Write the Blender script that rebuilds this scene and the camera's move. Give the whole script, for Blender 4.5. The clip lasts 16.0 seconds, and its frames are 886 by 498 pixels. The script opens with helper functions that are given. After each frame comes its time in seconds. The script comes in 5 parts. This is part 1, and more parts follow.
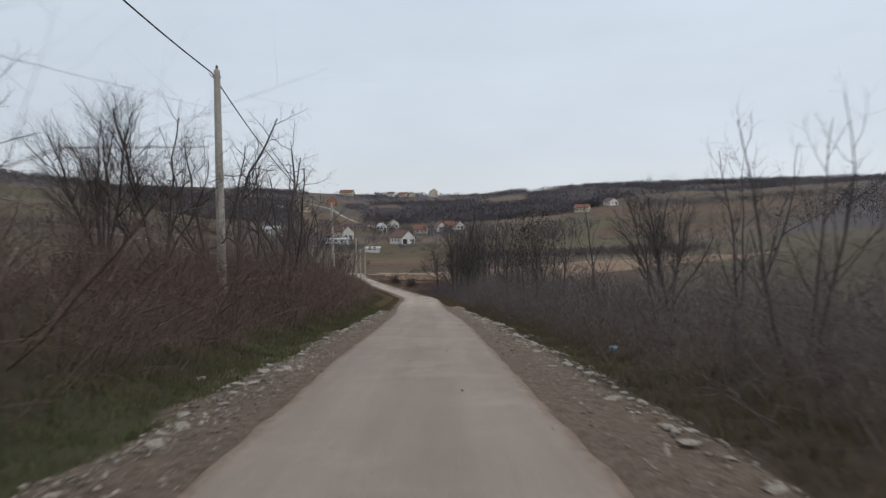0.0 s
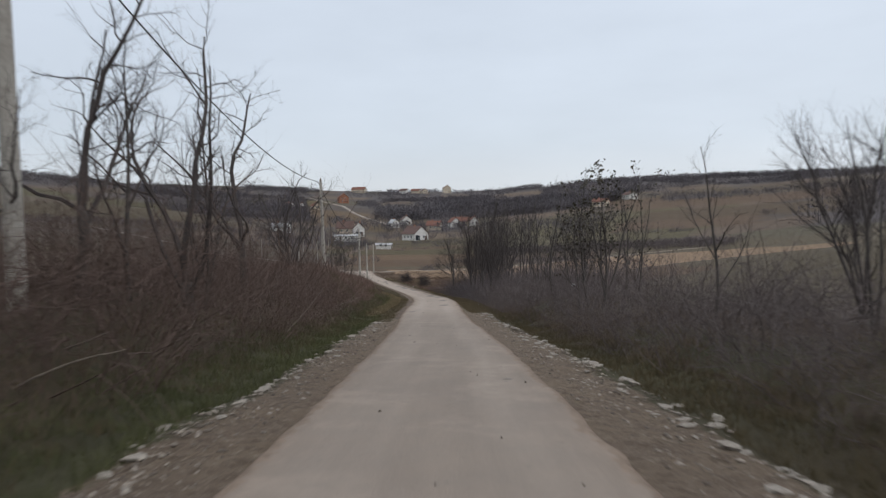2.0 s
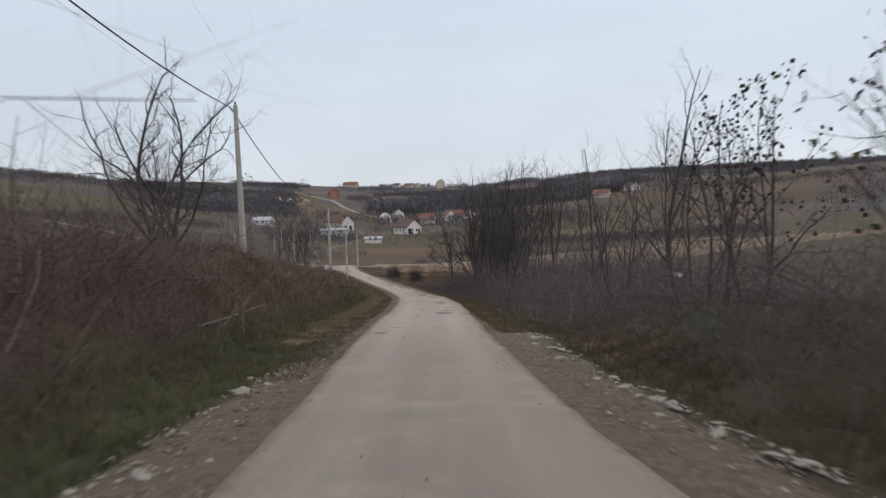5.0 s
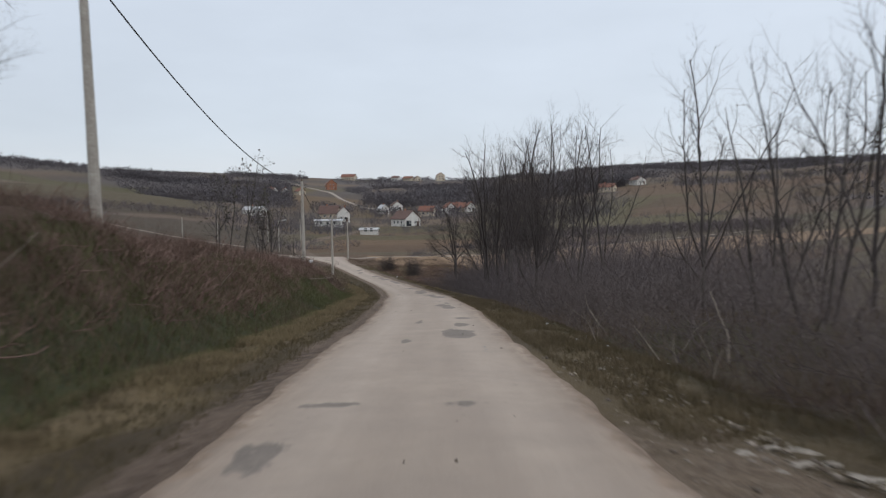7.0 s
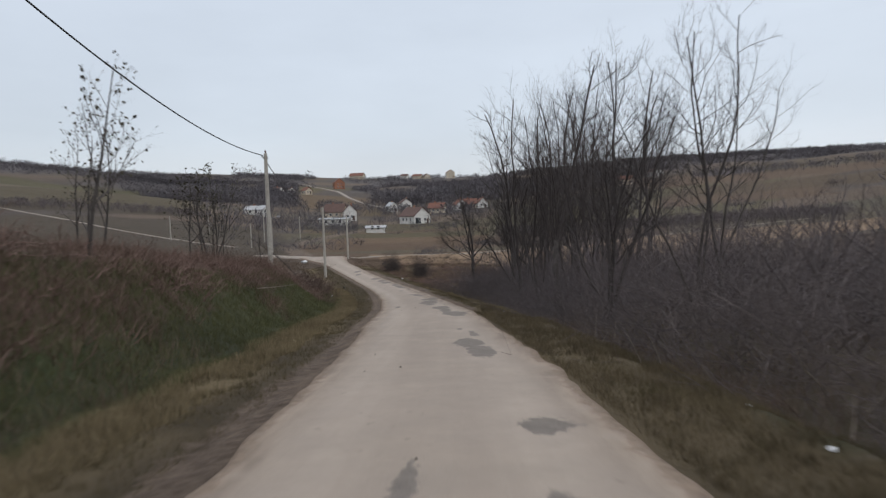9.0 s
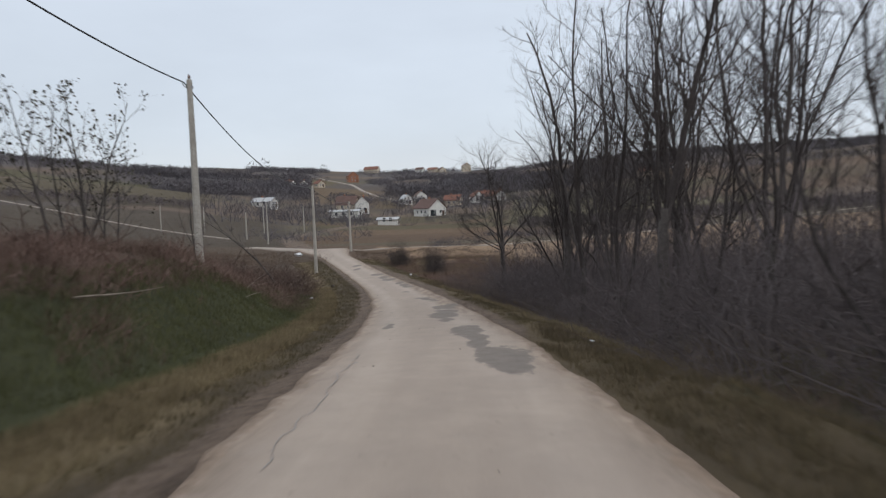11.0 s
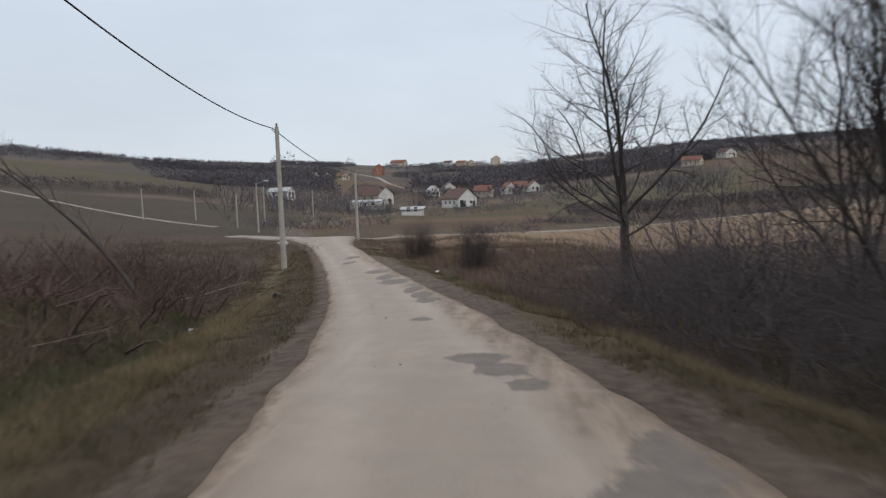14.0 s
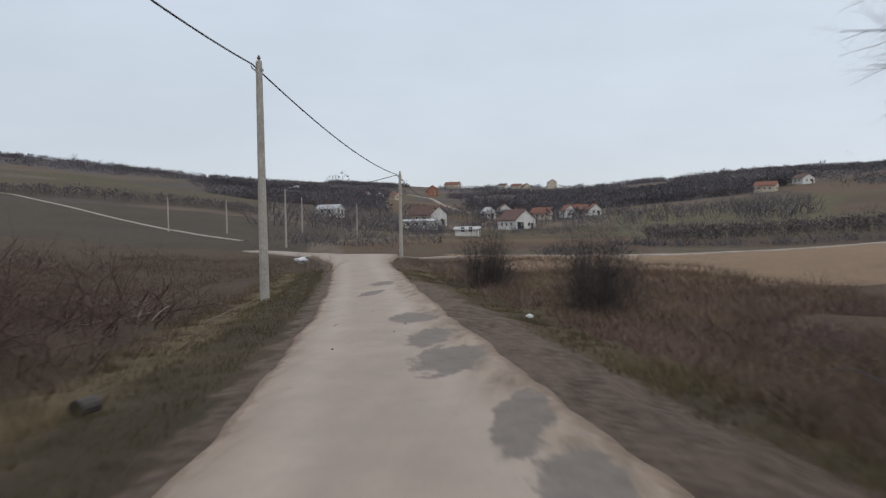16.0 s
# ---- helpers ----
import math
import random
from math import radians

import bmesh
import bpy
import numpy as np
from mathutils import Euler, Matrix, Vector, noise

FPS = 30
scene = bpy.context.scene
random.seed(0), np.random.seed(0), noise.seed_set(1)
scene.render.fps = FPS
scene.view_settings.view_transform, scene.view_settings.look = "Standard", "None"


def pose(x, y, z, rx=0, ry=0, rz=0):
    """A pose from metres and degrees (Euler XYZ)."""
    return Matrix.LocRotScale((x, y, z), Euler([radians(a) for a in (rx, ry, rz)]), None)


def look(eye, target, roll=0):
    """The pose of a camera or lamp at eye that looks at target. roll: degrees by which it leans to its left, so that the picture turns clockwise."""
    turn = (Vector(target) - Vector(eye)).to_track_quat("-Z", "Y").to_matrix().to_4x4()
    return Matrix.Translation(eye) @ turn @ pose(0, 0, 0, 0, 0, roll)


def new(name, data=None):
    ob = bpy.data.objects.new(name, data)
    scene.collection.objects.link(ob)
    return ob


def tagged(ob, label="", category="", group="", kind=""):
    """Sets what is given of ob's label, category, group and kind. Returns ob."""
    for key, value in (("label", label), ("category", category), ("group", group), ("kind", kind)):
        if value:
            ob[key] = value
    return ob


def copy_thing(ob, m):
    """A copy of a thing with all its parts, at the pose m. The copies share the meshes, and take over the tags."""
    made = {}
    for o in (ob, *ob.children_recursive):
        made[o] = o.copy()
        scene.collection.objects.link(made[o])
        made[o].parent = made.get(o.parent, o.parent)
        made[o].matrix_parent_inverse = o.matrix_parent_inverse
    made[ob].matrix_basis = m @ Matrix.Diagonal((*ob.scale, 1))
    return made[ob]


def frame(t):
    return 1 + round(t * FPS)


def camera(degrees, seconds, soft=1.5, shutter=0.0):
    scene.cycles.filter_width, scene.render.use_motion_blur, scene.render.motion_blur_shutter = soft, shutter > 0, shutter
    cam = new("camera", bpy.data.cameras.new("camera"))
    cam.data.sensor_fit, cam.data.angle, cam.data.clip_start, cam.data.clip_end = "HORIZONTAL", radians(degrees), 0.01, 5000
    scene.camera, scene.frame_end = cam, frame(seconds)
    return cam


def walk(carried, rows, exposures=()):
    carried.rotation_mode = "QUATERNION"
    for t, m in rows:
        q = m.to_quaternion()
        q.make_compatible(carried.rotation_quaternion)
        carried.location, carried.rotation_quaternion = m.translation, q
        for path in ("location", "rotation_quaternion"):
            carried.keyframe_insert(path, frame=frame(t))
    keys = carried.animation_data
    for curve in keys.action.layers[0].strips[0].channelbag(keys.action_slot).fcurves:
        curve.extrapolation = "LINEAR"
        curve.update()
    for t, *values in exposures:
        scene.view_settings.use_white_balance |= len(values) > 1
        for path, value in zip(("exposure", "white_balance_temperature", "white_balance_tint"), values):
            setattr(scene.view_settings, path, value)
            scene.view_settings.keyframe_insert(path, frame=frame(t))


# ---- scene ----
cam = camera(65.0, 16.0, soft=1.3, shutter=0.5)
PATH = [
    (0, (0.895, 1.184, 1.433), (0.891, 3.182, 1.34), -0.6),
    (0.5, (0.763, 4.653, 1.15), (0.745, 6.65, 1.054), -1.0),
    (1, (0.671, 8.193, 0.836), (0.646, 10.191, 0.741), -1.3),
    (1.5, (0.525, 11.532, 0.501), (0.496, 13.529, 0.406), -1.3),
    (2, (0.462, 15.034, 0.149), (0.419, 17.031, 0.05), -1.1),
    (2.5, (0.352, 18.527, -0.201), (0.315, 20.523, -0.309), -1.1),
    (3, (0.339, 21.913, -0.536), (0.3, 23.91, -0.645), -1.2),
    (3.5, (0.227, 25.433, -0.949), (0.191, 27.43, -1.055), -1.5),
    (6, (-0.506, 42.898, -2.845), (-0.527, 44.895, -2.962), -1.5),
    (6.5, (-0.654, 46.385, -3.222), (-0.678, 48.382, -3.344), -1.2),
    (7, (-0.777, 50.056, -3.621), (-0.8, 52.052, -3.744), -0.9),
    (7.5, (-0.905, 53.647, -3.91), (-0.913, 55.643, -4.04), -0.9),
    (8, (-1.017, 57.318, -4.166), (-1.034, 59.314, -4.292), -1.6),
    (10.5, (-1.663, 74.362, -5.92), (-1.756, 76.355, -6.052), -1.8),
    (11, (-1.896, 78.237, -6.259), (-1.996, 80.229, -6.397), -2.1),
    (11.5, (-2.134, 81.978, -6.618), (-2.232, 83.97, -6.76), -1.9),
    (12, (-2.445, 85.639, -6.94), (-2.569, 87.63, -7.084), -2.1),
    (12.5, (-2.859, 89.847, -7.442), (-3.014, 91.835, -7.594), -2.0),
    (13, (-3.145, 93.388, -7.815), (-3.304, 95.375, -7.975), -2.1),
    (13.5, (-3.52, 96.995, -8.2), (-3.685, 98.982, -8.353), -2.2),
    (14, (-4.027, 100.622, -8.566), (-4.207, 102.609, -8.712), -2.2),
    (14.5, (-4.571, 104.271, -8.889), (-4.768, 106.257, -9.009), -1.8),
    (15, (-5.136, 107.865, -9.178), (-5.369, 109.849, -9.287), -1.3),
    (15.5, (-5.713, 111.484, -9.358), (-5.993, 113.463, -9.449), -1.1),
    (16, (-6.504, 115.234, -9.62), (-6.83, 117.206, -9.694), -0.9),
]
walk(cam, [(t, look(eye, target, roll)) for t, eye, target, roll in PATH], exposures=((0, 0.03), (1, 0.05), (2.5, 0.11), (6.5, 0.11), (8, 0.09), (11, 0.14), (13, 0.17), (14.5, 0.07), (16, 0.03)))

# ---- light ----
world = bpy.data.worlds.new("overcast_sky")
scene.world = world
world.use_nodes = True
wt = world.node_tree
wt.nodes.clear()


def wnode(kind, **kw):
    n = wt.nodes.new(kind)
    for k, v in kw.items():
        n.inputs[k].default_value = v
    return n


SUN_EL, SUN_ROT = 38.0, 150.0
sky = wnode("ShaderNodeTexSky")
sky.sky_type, sky.sun_disc = "NISHITA", False
sky.sun_elevation, sky.sun_rotation = radians(SUN_EL), radians(SUN_ROT)
coord = wnode("ShaderNodeTexCoord")
split = wnode("ShaderNodeSeparateXYZ")
wt.links.new(coord.outputs["Generated"], split.inputs[0])
# cloud cover: paler low down, brighter towards the zenith, with soft streaks
ramp = wnode("ShaderNodeValToRGB")
ramp.color_ramp.elements[0].position, ramp.color_ramp.elements[0].color = 0.0, (0.66, 0.69, 0.74, 1)
ramp.color_ramp.elements[1].position, ramp.color_ramp.elements[1].color = 1.0, (1.36, 1.40, 1.50, 1)
for pos, col in ((0.10, (0.64, 0.70, 0.78, 1)), (0.32, (0.66, 0.73, 0.83, 1)), (0.6, (1.0, 1.07, 1.18, 1))):
    e = ramp.color_ramp.elements.new(pos)
    e.color = col
wt.links.new(split.outputs["Z"], ramp.inputs[0])
stretch = wnode("ShaderNodeMapping", Scale=(1.6, 1.6, 5.0))
clouds = wnode("ShaderNodeTexNoise", Scale=1.7, Detail=5.0, Roughness=0.55)
wt.links.new(coord.outputs["Generated"], stretch.inputs[0])
wt.links.new(stretch.outputs[0], clouds.inputs["Vector"])
tone = wnode("ShaderNodeMapRange")
tone.inputs["From Min"].default_value, tone.inputs["From Max"].default_value = 0.25, 0.75
tone.inputs["To Min"].default_value, tone.inputs["To Max"].default_value = 0.94, 1.07
wt.links.new(clouds.outputs[0], tone.inputs[0])
slant = wnode("ShaderNodeMapRange")
slant.inputs["From Min"].default_value, slant.inputs["From Max"].default_value = -0.7, 0.7
slant.inputs["To Min"].default_value, slant.inputs["To Max"].default_value = 0.90, 1.08
wt.links.new(split.outputs["X"], slant.inputs[0])
both = wnode("ShaderNodeMath")
both.operation = "MULTIPLY"
wt.links.new(tone.outputs[0], both.inputs[0])
wt.links.new(slant.outputs[0], both.inputs[1])
cloudy = wnode("ShaderNodeVectorMath")
cloudy.operation = "SCALE"
wt.links.new(ramp.outputs[0], cloudy.inputs[0])
wt.links.new(both.outputs[0], cloudy.inputs["Scale"])
clear = wnode("ShaderNodeVectorMath")
clear.operation = "SCALE"
clear.inputs["Scale"].default_value = 0.1
wt.links.new(sky.outputs[0], clear.inputs[0])
cover = wnode("ShaderNodeMix")
cover.data_type = "RGBA"
cover.inputs["Factor"].default_value = 0.9
wt.links.new(clear.outputs[0], cover.inputs["A"])
wt.links.new(cloudy.outputs[0], cover.inputs["B"])
back = wnode("ShaderNodeBackground", Strength=1.0)
wt.links.new(cover.outputs["Result"], back.inputs[0])
wt.links.new(back.outputs[0], wnode("ShaderNodeOutputWorld").inputs[0])

sun = new("sun", bpy.data.lights.new("sun", "SUN"))
sun.data.energy, sun.data.angle, sun.data.color = 0.4, radians(25), (1.0, 0.95, 0.88)
sun.matrix_world = look((0, 0, 50), Vector((0, 0, 50)) - Vector((math.sin(radians(SUN_ROT)) * math.cos(radians(SUN_EL)), math.cos(radians(SUN_ROT)) * math.cos(radians(SUN_EL)), math.sin(radians(SUN_EL)))))


# ---- materials ----
class Mat:
    """A small builder of node materials."""

    def __init__(self, name, rough=0.9, metal=0.0):
        self.m = bpy.data.materials.new(name)
        self.m.use_nodes = True
        self.t = self.m.node_tree
        self.b = self.t.nodes["Principled BSDF"]
        self.b.inputs["Roughness"].default_value, self.b.inputs["Metallic"].default_value = rough, metal
        self.b.inputs["Specular IOR Level"].default_value = 0.25
        self.co = self.t.nodes.new("ShaderNodeTexCoord").outputs["Object"]

    def node(self, kind, **kw):
        n = self.t.nodes.new(kind)
        for k, v in kw.items():
            n.inputs[k].default_value = v
        return n

    def noise(self, scale, detail=4.0, rough=0.6, lo=0.35, hi=0.65, vec=None, squash=None):
        n = self.node("ShaderNodeTexNoise", Scale=scale, Detail=detail, Roughness=rough)
        src = vec or self.co
        if squash:
            mp = self.node("ShaderNodeMapping", Scale=squash)
            self.t.links.new(src, mp.inputs[0])
            src = mp.outputs[0]
        self.t.links.new(src, n.inputs["Vector"])
        r = self.node("ShaderNodeMapRange")
        r.inputs["From Min"].default_value, r.inputs["From Max"].default_value = lo, hi
        self.t.links.new(n.outputs[0], r.inputs[0])
        return r.outputs[0]

    def mix(self, fac, a, b, blend="MIX"):
        n = self.node("ShaderNodeMix")
        n.data_type, n.blend_type = "RGBA", blend
        for v, k in ((fac, "Factor"), (a, "A"), (b, "B")):
            if hasattr(v, "links"):
                self.t.links.new(v, n.inputs[k])
            else:
                n.inputs[k].default_value = v if k == "Factor" else (*v, 1)
        return n.outputs["Result"]

    def calc(self, op, a, b=0.0, clamp=False):
        n = self.node("ShaderNodeMath")
        n.operation, n.use_clamp = op, clamp
        for v, k in ((a, 0), (b, 1)):
            if hasattr(v, "links"):
                self.t.links.new(v, n.inputs[k])
            else:
                n.inputs[k].default_value = v
        return n.outputs[0]

    def attr(self, name, out="Fac"):
        n = self.node("ShaderNodeAttribute")
        n.attribute_name = name
        return n.outputs[out]

    def rnd(self):
        return self.node("ShaderNodeObjectInfo").outputs["Random"]

    def island(self):
        return self.node("ShaderNodeNewGeometry").outputs["Random Per Island"]

    def done(self, colour, height=None, bump=0.3, dist=0.02, rough=None):
        if hasattr(colour, "links"):
            self.t.links.new(colour, self.b.inputs["Base Color"])
        else:
            self.b.inputs["Base Color"].default_value = (*colour, 1)
        if height is not None:
            n = self.node("ShaderNodeBump", Strength=bump, Distance=dist)
            self.t.links.new(height, n.inputs["Height"])
            self.t.links.new(n.outputs[0], self.b.inputs["Normal"])
        if rough is not None:
            self.t.links.new(rough, self.b.inputs["Roughness"])
        return self.m


def simple(name, a, b, scale, rough=0.9, metal=0.0, bump=0.2, dist=0.01, vary=0.0):
    """Two colours in two scales of noise, and a little variation between objects."""
    k = Mat(name, rough, metal)
    c = k.mix(k.noise(scale), a, b)
    c = k.mix(k.calc("MULTIPLY", k.noise(scale * 9), 0.5), c, tuple(v * 0.62 for v in a))
    if vary:
        c = k.mix(k.calc("MULTIPLY", k.rnd(), vary), c, tuple(v * 0.45 for v in b))
    return k.done(c, k.noise(scale * 12), bump, dist)


def road_material():
    k = Mat("worn_asphalt", 0.85)
    pale = k.attr("pale")
    track = k.attr("track")
    base = k.mix(pale, (0.172, 0.136, 0.108), (0.325, 0.262, 0.21))
    base = k.mix(k.calc("MULTIPLY", track, 0.95), base, k.mix(pale, (0.225, 0.183, 0.148), (0.41, 0.338, 0.275)))
    base = k.mix(k.calc("MULTIPLY", k.noise(0.35, 5), 0.35), base, (0.29, 0.235, 0.18))
    base = k.mix(k.calc("MULTIPLY", k.noise(1.6, 6, 0.7), 0.28), base, (0.145, 0.126, 0.11))
    base = k.mix(k.calc("MULTIPLY", k.noise(60, 3, 0.7), 0.3), base, (0.38, 0.325, 0.275))
    streak = k.noise(1.0, 5, 0.6, lo=0.35, hi=0.65, squash=(2.6, 0.09, 1))
    base = k.mix(k.calc("MULTIPLY", streak, 0.3), base, k.mix(pale, (0.14, 0.112, 0.09), (0.25, 0.20, 0.165)))
    blotch = k.noise(0.55, 6, 0.7, lo=0.52, hi=0.7)
    base = k.mix(k.calc("MULTIPLY", blotch, 0.3), base, (0.40, 0.33, 0.265))
    spots = k.noise(5.5, 4, 0.6, lo=0.66, hi=0.72)
    base = k.mix(k.calc("MULTIPLY", spots, 0.45), base, (0.12, 0.10, 0.085))
    edge = k.attr("edge")
    base = k.mix(k.calc("MULTIPLY", edge, k.noise(2.5, 5, lo=0.2, hi=0.5)), base, k.mix(k.noise(1.3, 5, squash=(3, 0.5, 1)), (0.15, 0.112, 0.083), (0.30, 0.235, 0.178)))
    ragged = k.calc("ADD", k.calc("MULTIPLY", k.calc("SUBTRACT", k.noise(1.8, 6, 0.65, lo=0.25, hi=0.75, squash=(1.6, 0.7, 1)), 0.5), 0.75), k.calc("MULTIPLY", k.calc("SUBTRACT", k.noise(9, 4, 0.7, lo=0.25, hi=0.75), 0.5), 0.4))
    mend = k.calc("MULTIPLY", k.calc("ADD", k.calc("SUBTRACT", k.attr("mend"), 0.5), ragged), 7.0, True)
    mend = k.calc("MULTIPLY", mend, k.calc("GREATER_THAN", k.attr("mend"), 0.02))
    tar = k.mix(k.noise(4, 5), (0.10, 0.085, 0.073), (0.15, 0.127, 0.108))
    tar = k.mix(k.calc("MULTIPLY", k.noise(50, 3), 0.4), tar, (0.21, 0.18, 0.155))
    base = k.mix(k.calc("MULTIPLY", mend, 0.9), base, tar)
    crumble = k.calc("MULTIPLY", k.calc("ADD", k.calc("SUBTRACT", k.attr("rim"), 0.62), k.calc("MULTIPLY", k.calc("SUBTRACT", k.noise(4.5, 6, 0.7, lo=0.25, hi=0.75), 0.5), 0.9)), 5.0, True)
    base = k.mix(k.calc("MULTIPLY", crumble, 0.85), base, k.mix(k.noise(9, 5), (0.115, 0.08, 0.056), (0.225, 0.165, 0.12)))
    return k.done(base, k.noise(90, 3), 0.35, 0.006)


def patch_material():
    k = Mat("dark_patched_asphalt", 0.7)
    c = k.mix(k.noise(3, 5), (0.13, 0.125, 0.12), (0.20, 0.185, 0.17))
    c = k.mix(k.calc("MULTIPLY", k.noise(45, 3), 0.5), c, (0.27, 0.25, 0.23))
    return k.done(c, k.noise(70, 3), 0.4, 0.006)


def ground_material():
    k = Mat("meadow_soil", 0.95)
    land = k.attr("land", "Color")
    big = k.noise(0.02, 4, lo=0.3, hi=0.7)
    scrub = k.noise(0.085, 6, 0.7, lo=0.42, hi=0.62)
    mid = k.noise(0.35, 5, lo=0.3, hi=0.7)
    fine = k.noise(7, 5, 0.7, lo=0.3, hi=0.7)
    c = k.mix(k.calc("MULTIPLY", big, 0.35), land, (0.105, 0.08, 0.046))
    c = k.mix(k.calc("MULTIPLY", scrub, 0.4), c, k.mix(1.0, land, (0.55, 0.5, 0.52), "MULTIPLY"))
    c = k.mix(k.calc("MULTIPLY", mid, 0.45), c, k.mix(1.0, land, (0.55, 0.52, 0.5), "MULTIPLY"))
    c = k.mix(k.calc("MULTIPLY", fine, 0.45), c, k.mix(1.0, land, (1.5, 1.42, 1.3), "MULTIPLY"))
    breakup = k.calc("SUBTRACT", k.noise(2.2, 6, 0.7, lo=0.25, hi=0.75), 0.5)
    grit = k.calc("MULTIPLY", k.calc("ADD", k.calc("SUBTRACT", k.attr("gravel"), 0.45), k.calc("MULTIPLY", breakup, 0.6)), 4.0, True)
    stone = k.mix(k.noise(28, 4, 0.75, lo=0.3, hi=0.7), (0.105, 0.076, 0.051), (0.22, 0.165, 0.115))
    stone = k.mix(k.calc("MULTIPLY", k.noise(0.8, 5), 0.55), stone, (0.125, 0.092, 0.069))
    stone = k.mix(k.calc("MULTIPLY", k.noise(5, 6, 0.75, lo=0.48, hi=0.62), 0.65), stone, (0.068, 0.047, 0.031))
    stone = k.mix(k.calc("MULTIPLY", k.noise(11, 5, 0.8, lo=0.55, hi=0.66), 0.7), stone, (0.33, 0.275, 0.22))
    c = k.mix(grit, c, stone)
    wet = k.calc("MULTIPLY", k.calc("ADD", k.calc("SUBTRACT", k.attr("mud"), 0.45), k.calc("MULTIPLY", breakup, 0.7)), 4.0, True)
    mud = k.mix(k.noise(5, 5), (0.060, 0.042, 0.030), (0.15, 0.11, 0.081))
    mud = k.mix(k.calc("MULTIPLY", k.noise(0.9, 5, lo=0.4, hi=0.6, squash=(2.5, 0.5, 1)), 0.5), mud, (0.175, 0.128, 0.094))
    c = k.mix(wet, c, mud)
    return k.done(c, k.noise(16, 6, 0.75), 0.7, 0.05)


def grass_material(name, a, b):
    k = Mat(name, 0.9)
    c = k.mix(k.island(), a, b)
    c = k.mix(k.calc("MULTIPLY", k.noise(0.5, 4), 0.5), c, tuple(v * 0.6 for v in a))
    return k.done(c)


M_ROAD, M_PATCH, M_GROUND = road_material(), patch_material(), ground_material()
M_TRACK = simple("pale_dirt_track", (0.24, 0.20, 0.165), (0.36, 0.31, 0.26), 0.8)
M_CONCRETE = simple("weathered_concrete", (0.34, 0.31, 0.27), (0.46, 0.43, 0.38), 1.4, bump=0.3)
M_STEEL = simple("galvanised_steel", (0.30, 0.30, 0.30), (0.42, 0.42, 0.42), 6, 0.5, 0.8)
M_CABLE = simple("black_cable_sheath", (0.03, 0.03, 0.033), (0.05, 0.05, 0.054), 8, 0.6)
M_PORCELAIN = simple("brown_porcelain", (0.12, 0.07, 0.05), (0.16, 0.09, 0.06), 9, 0.3)
M_BARK = simple("grey_brown_bark", (0.055, 0.048, 0.044), (0.10, 0.086, 0.077), 5, vary=0.35)
M_TWIG = simple("dark_twig_bark", (0.055, 0.046, 0.043), (0.09, 0.075, 0.07), 3, vary=0.3)
M_BRUSH = simple("brown_brushwood", (0.090, 0.061, 0.049), (0.152, 0.106, 0.087), 1.2, vary=0.45)
# brown brush greyed and paled: the windscreen's reflected haze is painted into it
M_BRUSH_GREY = simple("reflection_greyed_brush", (0.105, 0.085, 0.080), (0.18, 0.148, 0.138), 1.2, vary=0.4)
M_DEADWOOD = simple("bleached_deadwood", (0.17, 0.14, 0.11), (0.29, 0.245, 0.20), 5)
M_LEAF = simple("withered_dark_leaves", (0.035, 0.033, 0.022), (0.07, 0.055, 0.035), 4)
M_STONE = simple("pale_limestone", (0.25, 0.22, 0.182), (0.46, 0.41, 0.348), 5, bump=0.5, vary=0.45)
M_GRAVEL = grass_material("crushed_stone", (0.10, 0.08, 0.064), (0.40, 0.345, 0.285))
M_CLOD = simple("dark_soil_clods", (0.04, 0.03, 0.024), (0.075, 0.057, 0.044), 8)
# grey brushwood once more, darker: the windscreen's dimness is put into its colour
M_BRUSH_DIMMED = simple("windscreen_dimmed_brush", (0.10, 0.084, 0.084), (0.165, 0.138, 0.136), 1.2, vary=0.4)
M_MEADOW = simple("dark_meadow_brush", (0.066, 0.043, 0.035), (0.112, 0.074, 0.058), 0.9, vary=0.3)
M_BRAMBLE = simple("reddish_bramble", (0.145, 0.090, 0.072), (0.235, 0.158, 0.128), 0.9, vary=0.3)
# grey-brown twigs with the blue of distance haze mixed into the colour
M_WOODS = simple("haze_tinted_woods", (0.092, 0.084, 0.091), (0.135, 0.120, 0.124), 0.03)
M_WHITE = simple("whitewashed_render", (0.62, 0.60, 0.56), (0.76, 0.74, 0.70), 0.7, bump=0.1)
M_CREAM = simple("cream_render", (0.50, 0.42, 0.32), (0.60, 0.52, 0.41), 0.7, bump=0.1)
M_BRICK = simple("bare_red_brick", (0.29, 0.125, 0.08), (0.36, 0.175, 0.11), 1.5, bump=0.2)
M_ROOF_RED = simple("red_clay_tiles", (0.16, 0.075, 0.056), (0.23, 0.115, 0.083), 1.2, bump=0.3)
M_ROOF_DARK = simple("dark_weathered_tiles", (0.10, 0.065, 0.055), (0.16, 0.10, 0.085), 1.2, bump=0.3)
M_ROOF_GREY = simple("grey_sheet_roof", (0.34, 0.34, 0.34), (0.46, 0.46, 0.46), 1.5, 0.6)
M_FRAME = simple("white_window_frame", (0.66, 0.65, 0.62), (0.74, 0.73, 0.70), 3)
M_DOOR = simple("brown_door", (0.10, 0.06, 0.04), (0.15, 0.09, 0.06), 3)
M_PANE = Mat("window_glass", 0.08).done((0.03, 0.035, 0.04))
M_PLASTIC = simple("white_plastic_sheet", (0.66, 0.66, 0.66), (0.78, 0.78, 0.79), 9, 0.4)
M_BLUE = simple("pale_blue_plastic", (0.32, 0.46, 0.55), (0.42, 0.56, 0.64), 9, 0.4)


